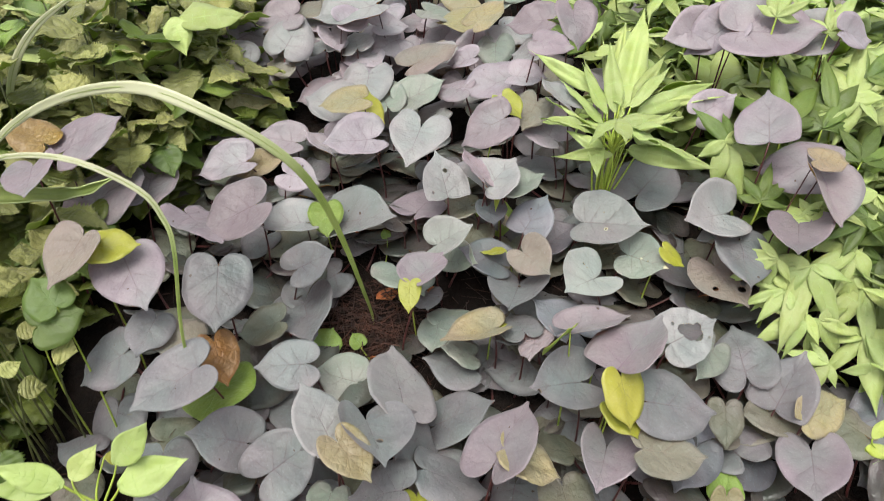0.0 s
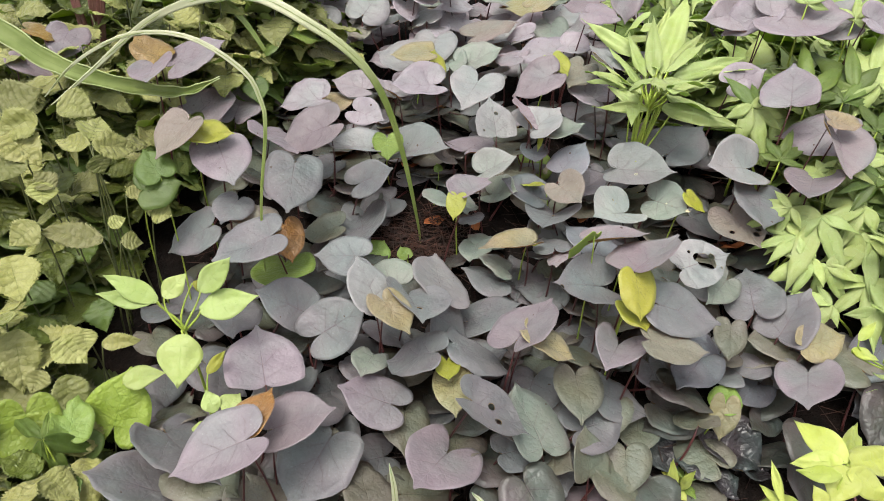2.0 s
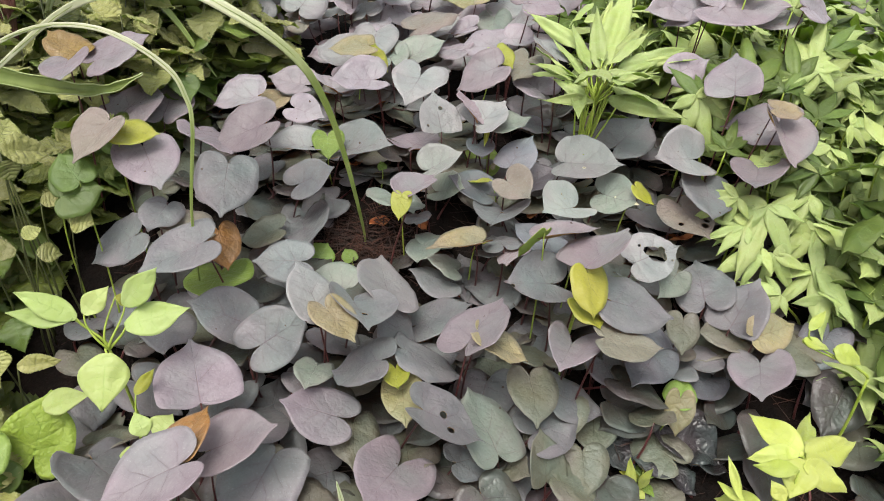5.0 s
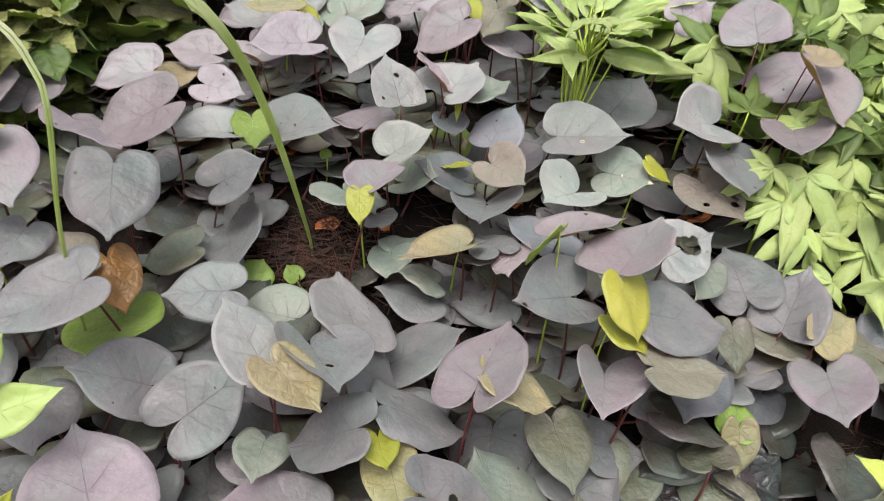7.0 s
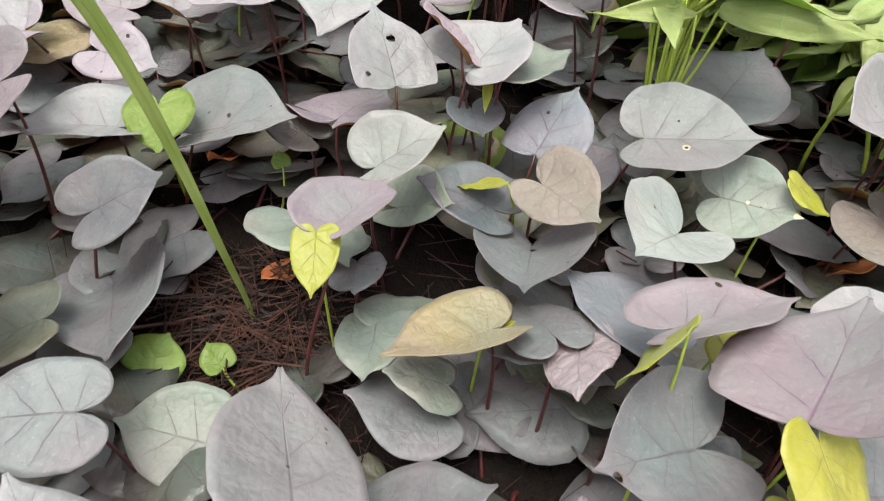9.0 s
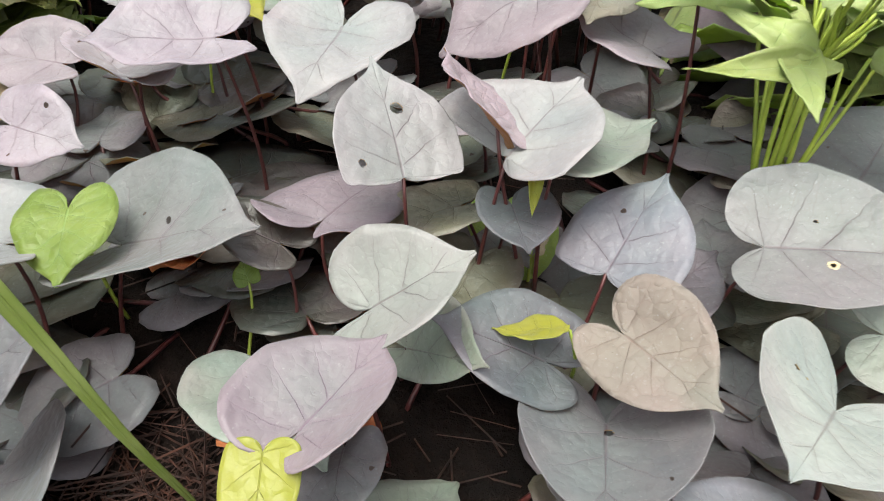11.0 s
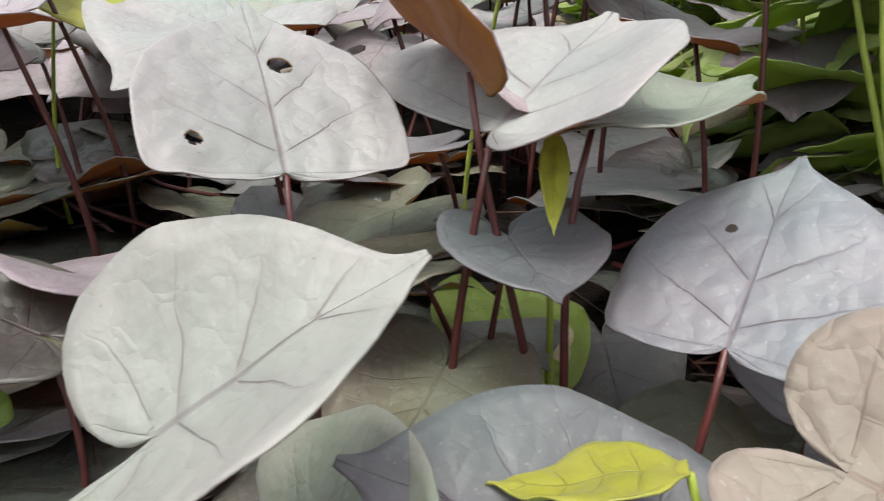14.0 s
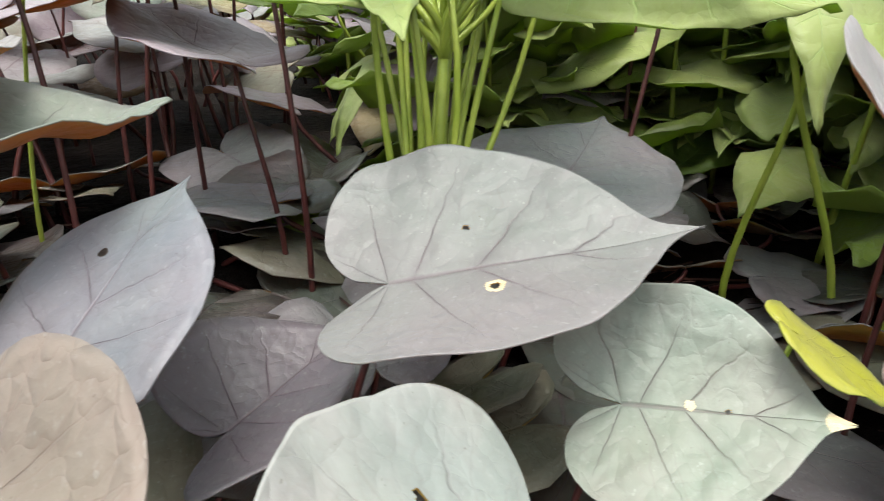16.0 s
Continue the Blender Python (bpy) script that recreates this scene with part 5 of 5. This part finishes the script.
def ribbon(name, points, width, material, label, category, pinch=0.0, fold=0.12, count=40, margin=False):
    """A long arching blade through the given places, tapering to both ends, keeled along its middle."""
    path = spline(points, count)
    verts, uvs, faces = [], [], []
    for k, p in enumerate(path):
        t = k / count
        d = (path[min(k + 1, count)] - path[max(k - 1, 0)]).normalized()
        side = d.cross(Vector((0.06, 0.05, 0.72)) - p).normalized()
        up = side.cross(d)
        half = 0.5 * width * min(1, 0.05 + t * 1.6 + pinch) * (1 - t ** 3) ** 0.8 + 0.0004
        for i, s in enumerate((-1, -0.5, 0, 0.5, 1)):
            verts.append(tuple(p + side * (s * half) + up * (abs(s) * half * fold)))
            uvs.append((t, abs(s)))
        for i, s in enumerate((-1, -0.5, 0, 0.5, 1)):
            verts.append(tuple(p + side * (s * half) + up * (abs(s) * half * fold - 0.0006)))
            uvs.append((t, abs(s)))
    for k in range(count):
        a, b = k * 10, (k + 1) * 10
        for i in range(4):
            faces.append((a + i, a + i + 1, b + i + 1, b + i))
            faces.append((a + 5 + i, b + 5 + i, b + 6 + i, a + 6 + i))
        faces.append((a, b, b + 5, a + 5))
        faces.append((a + 4, a + 9, b + 9, b + 4))
    ob = new(name, mesh_from(name, verts, faces, [material], uvs))
    if margin:
        for way in (0, 4):
            rim = [Vector(verts[k * 10 + way]) + Vector((0, 0, 0.0012 * math.sin(k * 1.9 + way))) for k in range(count + 1)]
            part("margin", tube_mesh("margin", rim, (0.0013, 0.0008), MARGIN, sides=5, count=80), ob, "pale wavy leaf margin")
    part("midrib", tube_mesh("midrib", [path[k] for k in range(0, count, 3)], (0.0007, 0.0004), material, sides=5, count=30), ob)
    return tagged(ob, label, category)


ribbon("grass_blade", [(-0.047, 0.672, 0.140), (-0.047, 0.668, 0.175), (-0.056, 0.652, 0.245), (-0.070, 0.645, 0.316), (-0.089, 0.640, 0.384), (-0.113, 0.630, 0.438), (-0.150, 0.628, 0.474), (-0.190, 0.632, 0.495), (-0.226, 0.637, 0.511),
                       (-0.262, 0.643, 0.519), (-0.315, 0.655, 0.511), (-0.371, 0.658, 0.493), (-0.421, 0.648, 0.466), (-0.474, 0.604, 0.418), (-0.512, 0.562, 0.385)], 0.0155, GRASS_BLADE, "long arching pale green grass blade rising from bare soil", "grass")
ribbon("grass_blade", [(-0.238, 0.505, 0.07), (-0.234, 0.508, 0.20), (-0.230, 0.513, 0.30), (-0.221, 0.533, 0.395), (-0.227, 0.543, 0.428), (-0.246, 0.548, 0.460), (-0.303, 0.546, 0.494), (-0.372, 0.541, 0.493),
                       (-0.423, 0.510, 0.468), (-0.460, 0.490, 0.430)], 0.0065, GRASS_BLADE, "thin arching pale grass blade among purple leaves", "grass")
MARGIN = plain_material("pale_leaf_margin", (0.350, 0.420, 0.150), (0.450, 0.500, 0.250), 0.4, 60.0, 0.0004)
STRAP = plain_material("dark_strap_leaf", (0.150, 0.200, 0.045), (0.270, 0.320, 0.100), 0.4, 25.0, 0.0006, through=(0.25, 0.35, 0.05))
ribbon("strap_leaf", [(-1.00, 0.60, 0.10), (-0.98, 0.60, 0.48), (-0.87, 0.59, 0.63), (-0.73, 0.585, 0.575), (-0.63, 0.60, 0.495), (-0.575, 0.605, 0.456), (-0.535, 0.61, 0.425), (-0.485, 0.627, 0.399), (-0.423, 0.662, 0.374),
                      (-0.375, 0.665, 0.378), (-0.325, 0.655, 0.405)], 0.027, STRAP, "long green strap leaf with a pale wavy margin bending over weeds", "leaf", fold=0.45, pinch=0.6, margin=True)
ribbon("grass_blade", [(-0.50, 1.0, 0.2), (-0.47, 0.98, 0.33), (-0.44, 0.95, 0.42), (-0.39, 0.93, 0.39), (-0.33, 0.92, 0.30)], 0.014, STRAP, "dull green grass blade leaning over the weeds", "grass")
ribbon("grass_blade", [(-0.58, 0.86, 0.2), (-0.56, 0.85, 0.36), (-0.53, 0.85, 0.44), (-0.48, 0.86, 0.50), (-0.40, 0.87, 0.55)], 0.012, GRASS_BLADE, "pale green grass blade above the weeds", "grass")
ribbon("grass_blade", [(-0.02, 0.22, -0.02), (-0.01, 0.24, 0.05), (-0.012, 0.25, 0.12), (-0.02, 0.26, 0.16)], 0.008, GRASS_BLADE, "short pale grass blade at the edge of the bed", "grass")
ribbon("grass_blade", [(0.11, 0.23, -0.02), (0.10, 0.25, 0.04), (0.085, 0.27, 0.09), (0.07, 0.28, 0.10)], 0.008, GRASS_BLADE, "short pale grass blade at the edge of the bed", "grass")
RED_STEM = plain_material("dark_red_stem", (0.100, 0.030, 0.025), (0.170, 0.080, 0.060), 0.5, 40.0, 0.0006)
for sx, sy, lean in ((-0.63, 0.84, -0.06), (-0.615, 0.85, 0.02), (-0.60, 0.84, 0.07), (-0.64, 0.86, -0.12)):
    ribbon("cordyline_leaf", [(sx, sy, ground_height(sx, sy)), (sx, sy, 0.38), (sx + lean * 0.5, sy + 0.02, 0.52), (sx + lean * 2.2, sy + 0.05, 0.72), (sx + lean * 4.5, sy + 0.05, 0.80)], 0.022, RED_STEM,
           "dark red strap-like cordyline leaf standing among weeds", "leaf")


# ---- lower storey of the bed and the growth round it ----
UNIT = 0.065


def variants(kinds, shape, count, seed, **form):
    out = []
    for k in range(count):
        rng = random.Random(seed + k)
        kind = kinds[k % len(kinds)]
        outline = heart_outline(rng.uniform(0.08, 0.22), rng.uniform(0.2, 0.32)) if shape == "heart" else ovate_outline(rng.uniform(0.32, 0.42))
        under = UNDER_GREEN if kind in GREEN_KINDS else UNDER_PURPLE
        settings = dict(columns=16, rows=3, fold=rng.uniform(0.05, 0.35), droop=rng.uniform(0.02, 0.2), wave=0.02, lift=0.3, quilt=0.006)
        if shape != "heart":
            settings["first"] = 0.05
        settings.update(form)
        out.append((kind, blade_mesh("leaf", outline, UNIT, UNIT * (0.54 if shape == "heart" else form.get("slim", 0.36)), rng, [TOP[kind], under], **{k2: v for k2, v in settings.items() if k2 != "slim"})))
    return out


def simple_leaf(choice, x, y, z, size, yaw, pitch, roll, names, cell, rng, stalk=None):
    """A leaf that shares its mesh with others of its kind, with a petiole down to the soil."""
    kind, me = choice
    plant = plant_at(x, y, names, cell)
    axis, lat, up = leaf_axes(yaw, pitch, roll)
    ob = part("leaf", me, plant, LABELS[kind])
    m = Matrix((axis, lat, up)).transposed().to_4x4()
    placed = Matrix.Translation(Vector((x, y, z)) - plant.location) @ m @ Matrix.Scale(size / UNIT, 4)
    ob.matrix_basis = placed
    gx, gy = x - axis.x * 0.03 + rng.uniform(-0.03, 0.03), y - axis.y * 0.03 + rng.uniform(-0.02, 0.03)
    foot = Vector((gx, gy, ground_height(gx, gy) - 0.004))
    top = Vector((x, y, z))
    pts = stalk_path(top - up * 0.0015, axis, foot, rng)
    stem = part("petiole", tube_mesh("petiole", [p - plant.location for p in pts], (0.0013, 0.002), stalk or PETIOLE, sides=5, count=5), ob)
    stem.matrix_parent_inverse = placed.inverted()
    return ob


# low leaves: the a kind carries the shade under the canopy in its colour
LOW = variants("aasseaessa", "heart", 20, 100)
DIM_LOW = [choice for choice in LOW if choice[0] in "ae"]
rng = random.Random(11)
y = 0.10
while y < 1.02:
    x = -0.36 + 0.12 * min(1, max(0, 0.35 - y) * 3)
    while x < 0.66:
        px, py = x + rng.uniform(-0.02, 0.02), y + rng.uniform(-0.02, 0.02)
        bare = math.hypot((px + 0.055) / 0.055, (py - 0.655) / 0.052) < 1 or math.hypot((px - 0.05) / 0.045, (py - 0.715) / 0.03) < 1
        poor = (py < 0.34 and px > 0.08 and rng.random() < 0.7) or (py < 0.47 and px > 0.22 and rng.random() < 0.45)
        if not bare and not poor and rng.random() < 0.85:
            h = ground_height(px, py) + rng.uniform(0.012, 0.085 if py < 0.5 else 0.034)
            simple_leaf(rng.choice(LOW if py > 0.34 and not (py < 0.47 and px > 0.22) else DIM_LOW), px, py, h, rng.uniform(0.05, 0.078), rng.uniform(-180, 180), rng.uniform(-25, 15), rng.uniform(-18, 18), PURPLE, 0.24, rng)
        x += 0.043
    y += 0.043

# taller purple leaves at the back of the bed
# the t leaves hold the sky light of the back rows in their colour
HIGH = variants("tcptctcgok", "heart", 20, 300)
for k in range(300):
    px, py = rng.uniform(-0.30, 0.95), rng.uniform(1.0, 1.7) if k % 3 else rng.uniform(1.7, 2.6)
    h = ground_height(px, py) + rng.uniform(0.07, 0.15)
    if py < 1.35:
        h -= 0.03
    heading = rng.uniform(-180, 180)
    simple_leaf(rng.choice(HIGH), px, py, h, rng.uniform(0.055, 0.085), heading, rng.uniform(-18, 18) + 14 * math.sin(radians(heading)), rng.uniform(-18, 18) + 14 * math.cos(radians(heading)), PURPLE, 0.24, rng)

# nettle-like weeds along the bed
def stemmed_plant(name, x, y, height, choices, size, rng, label, group, pairs, stem_material, dim_choices=None):
    """An upright herb: a stem with opposite pairs of leaves."""
    root = tagged(new(name), label, "plant", group)
    root.location = (x, y, ground_height(x, y))
    root.empty_display_size = 0.02
    lean = Vector((rng.uniform(-0.25, 0.25), rng.uniform(-0.25, 0.25), 1)).normalized()
    pts = [Vector((0, 0, -0.01)), lean * height * 0.4 + Vector((rng.uniform(-0.01, 0.01), rng.uniform(-0.01, 0.01), 0)), lean * height]
    part("stem", tube_mesh("stem", pts, (0.0022, 0.0012), stem_material, sides=5, count=6), root)
    path = spline(pts, 20)
    turn = rng.uniform(0, 360)
    for k in range(pairs):
        f = 0.25 + 0.75 * (k + 1) / pairs
        at = path[min(20, int(20 * f))]
        grow = (1.15 - 0.55 * (f - 0.25)) * rng.uniform(0.8, 1.15)
        for way in (0, 180):
            # lower pairs take the darker leaves, shade put into their colour
            kind, me = rng.choice(dim_choices if dim_choices and f < 0.72 else choices)
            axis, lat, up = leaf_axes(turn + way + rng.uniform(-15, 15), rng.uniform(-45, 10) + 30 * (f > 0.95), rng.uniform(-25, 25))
            ob = part("leaf", me, root, LABELS[kind])
            ob.matrix_basis = Matrix.Translation(at + axis * 0.002) @ Matrix((axis, lat, up)).transposed().to_4x4() @ Matrix.Scale(size * grow / UNIT, 4)
        turn += 90 + rng.uniform(-12, 12)


WEEDY = variants("wwxww", "ovate", 15, 500, teeth=0.09, quilt=0.016, columns=40, rows=5, slim=0.42, uneven=0.16, veins=8, fold=0.4, droop=0.28)
# darker leaves for low growth, with its shade painted into the green
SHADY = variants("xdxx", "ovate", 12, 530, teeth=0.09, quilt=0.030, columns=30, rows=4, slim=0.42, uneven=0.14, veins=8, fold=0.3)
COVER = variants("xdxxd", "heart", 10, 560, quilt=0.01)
LANCE = variants("llld", "ovate", 12, 620, slim=0.19, uneven=0.10, columns=14, rows=2)
BROAD_LOBES = variants("ldlvl", "ovate", 10, 660, slim=0.27, uneven=0.12, columns=16, rows=3)
BROAD = variants("dwvdl", "ovate", 10, 640, slim=0.34, uneven=0.10, columns=14, rows=3)


def foliage(name, label, category, choices, places):
    """Leaves past counting, joined into one mesh: each place is x, y, height, size, heading, rise and lean."""
    materials, verts, faces, uvs, slots = [], [], [], [], []
    pick = random.Random(len(places))
    cache = []
    for kind, me in choices:
        own = {}
        layer = me.uv_layers[0].data
        for poly in me.polygons:
            for li, vi in zip(poly.loop_indices, poly.vertices):
                own[vi] = tuple(layer[li].uv)
        index = []
        for m in me.materials:
            if m not in materials:
                materials.append(m)
            index.append(materials.index(m))
        cache.append(([v.co.copy() for v in me.vertices], [tuple(p.vertices) for p in me.polygons], [index[p.material_index] for p in me.polygons], [own.get(i, (0, 0)) for i in range(len(me.vertices))]))
    for x, y, z, size, yaw, pitch, roll in places:
        vs, fs, ss, us = pick.choice(cache)
        axis, lat, up = leaf_axes(yaw, pitch, roll)
        m = Matrix.Translation((x, y, z)) @ Matrix((axis, lat, up)).transposed().to_4x4() @ Matrix.Scale(size / UNIT, 4)
        n = len(verts)
        verts += [tuple(m @ v) for v in vs]
        faces += [tuple(i + n for i in f) for f in fs]
        slots += ss
        uvs += us
    tagged(new(name, mesh_from(name, verts, faces, materials, uvs, slots)), label, category, kind="stuff")


def bed_border(y):
    return -0.36 - 0.13 * math.exp(-((y - 0.55) / 0.22) ** 2) if y < 0.95 else -0.30 + 0.12 * max(0, 1.1 - y)


for k in range(185):
    py = rng.uniform(0.0, 1.2) if k % 3 else rng.uniform(0.9, 2.0)
    px = bed_border(py) - (abs(rng.gauss(0, 0.22)) if k % 3 else abs(rng.gauss(0, 0.45)))
    near = min(1, (bed_border(py) - px) * 8)
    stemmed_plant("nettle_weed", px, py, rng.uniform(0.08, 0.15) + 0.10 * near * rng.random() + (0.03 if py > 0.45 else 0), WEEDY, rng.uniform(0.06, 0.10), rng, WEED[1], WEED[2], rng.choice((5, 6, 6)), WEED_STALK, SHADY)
spots = []
for k in range(900):
    py = rng.uniform(-0.1, 1.9)
    px = bed_border(py) + 0.02 - abs(rng.gauss(0, 0.34))
    spots.append((px, py, ground_height(px, py) + rng.uniform(0.015, 0.12), rng.uniform(0.03, 0.06), rng.uniform(-180, 180), rng.uniform(-35, 15), rng.uniform(-20, 20)))
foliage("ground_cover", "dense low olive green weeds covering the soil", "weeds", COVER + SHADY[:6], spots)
spots = []
for k in range(420):
    py = rng.uniform(0.9, 2.4)
    px = -0.32 - abs(rng.gauss(0, 0.5))
    spots.append((px, py, ground_height(px, py) + rng.uniform(0.05, 0.24), rng.uniform(0.05, 0.10), rng.uniform(-180, 180), rng.uniform(-40, 10), rng.uniform(-20, 20)))
foliage("undergrowth", "tangled broad-leaved green undergrowth beside the bed", "undergrowth", BROAD, spots)

# green lobed growth beyond the purple bed
for k in range(270):
    px, py = rng.uniform(0.5, 1.5), rng.uniform(0.35, 2.2)
    if k % 3 == 0:
        px, py = rng.uniform(0.30, 0.75), rng.uniform(0.92, 1.7)
    if k % 3 == 1:
        px, py = rng.uniform(0.55, 0.95), rng.uniform(0.4, 1.2)
    if px < 0.62 and py < 0.9:
        px += 0.12
    h = ground_height(px, py) + rng.uniform(0.05, 0.20)
    lobed_leaf(px, py, h, rng.uniform(0.08, 0.125), rng.uniform(-180, 180), rng.uniform(-35, 35), rng.uniform(-25, 25))
spots = []
for k in range(1300):
    px, py = rng.uniform(0.56, 1.6), rng.uniform(0.3, 2.3)
    if k % 2:
        px, py = rng.uniform(0.55, 0.95), rng.uniform(0.35, 1.3)
    if k % 5 == 0:
        px, py = rng.uniform(0.32, 0.9), rng.uniform(0.98, 1.8)
    if px < 0.66 and py < 0.85:
        px += 0.08
    spots.append((px, py, ground_height(px, py) + rng.uniform(0.02, 0.15) + 0.06 * rng.random() ** 3, rng.uniform(0.06, 0.12), rng.uniform(-180, 180), rng.uniform(-40, 40), rng.uniform(-30, 30)))
foliage("lobed_foliage", "dense narrow lime and deep green sweet potato foliage", "foliage", LANCE, spots)

spots = []
for k in range(260):
    px, py = rng.uniform(0.38, 0.66), rng.uniform(0.97, 1.3)
    if k % 3 == 0:
        px, py = rng.uniform(0.50, 0.75), rng.uniform(0.74, 1.0)
    spots.append((px, py, ground_height(px, py) + rng.uniform(0.03, 0.13), rng.uniform(0.07, 0.13), rng.uniform(-180, 180), rng.uniform(-30, 35), rng.uniform(-25, 25)))
foliage("sweet_potato_foliage", "broad green sweet potato foliage between purple leaves", "foliage", BROAD_LOBES, spots)

# mixed greenery closing the view
BACK = variants("ddwldh", "ovate", 12, 700, slim=0.3)
for k in range(70):
    px, py = rng.uniform(-2.0, 2.4), rng.uniform(1.9, 3.4)
    if k % 4 == 0:
        px, py = rng.choice((rng.uniform(-2.2, -1.1), rng.uniform(1.5, 2.6))), rng.uniform(0.4, 2.6)
    stemmed_plant("shrub", px, py, rng.uniform(0.25, 0.6), BACK, rng.uniform(0.10, 0.17), rng, "leafy green shrub behind the vegetable bed", "shrubs behind the bed", 8, GREEN_STALK)


# ---- litter on the soil ----
def litter():
    verts, faces = [], []
    r = random.Random(77)
    for k in range(2600):
        x, y = (r.gauss(-0.05, 0.04), r.gauss(0.66, 0.04)) if k % 3 == 0 else (r.uniform(-0.4, 0.7), r.uniform(0.1, 1.0))
        z = ground_height(x, y) + r.uniform(0.0, 0.008)
        t, ln, w = r.uniform(0, 6.3), r.uniform(0.012, 0.055), r.uniform(0.0002, 0.0007)
        a, b = Vector((math.cos(t), math.sin(t), r.uniform(-0.25, 0.25))), Vector((-math.sin(t), math.cos(t), 0))
        n, p = len(verts), Vector((x, y, z))
        for f in (0, 1):
            c = p + a * ln * f + Vector((0, 0, 0.002 * f))
            verts += [tuple(c + b * w), tuple(c - b * w), tuple(c + Vector((0, 0, 1.6 * w)))]
        faces += [(n, n + 1, n + 4, n + 3), (n + 1, n + 2, n + 5, n + 4), (n + 2, n, n + 3, n + 5)]
    tagged(new("dry_litter", mesh_from("dry_litter", verts, faces, [LITTER], smooth=False)), "reddish dry stalks and needles on dark soil", "litter", kind="stuff")


litter()
DEAD = plain_material("orange_dead_leaf", (0.320, 0.080, 0.020), (0.420, 0.150, 0.050), 0.6, 70.0, 0.001, 0.3)
for k, (x, y, size) in enumerate(((-0.045, 0.705, 0.022), (-0.079, 0.828, 0.032), (-0.094, 0.855, 0.025), (-0.06, 0.60, 0.026), (0.03, 0.72, 0.02), (0.41, 0.72, 0.03), (0.27, 0.36, 0.02), (0.20, 0.74, 0.025))):
    r = random.Random(900 + k)
    me = blade_mesh("dead_leaf", ovate_outline(0.4), size * 1.6, size * 0.5, r, [DEAD, DEAD], columns=12, rows=3, fold=0.8, droop=-0.3, wave=0.08, first=0.05)
    ob = tagged(new("dead_leaf", me), "small curled orange-brown dead leaf on soil", "dead leaf", "dead leaves")
    ob.matrix_world = pose(x, y, ground_height(x, y) + 0.006, r.uniform(-20, 20), r.uniform(-20, 20), r.uniform(0, 360))
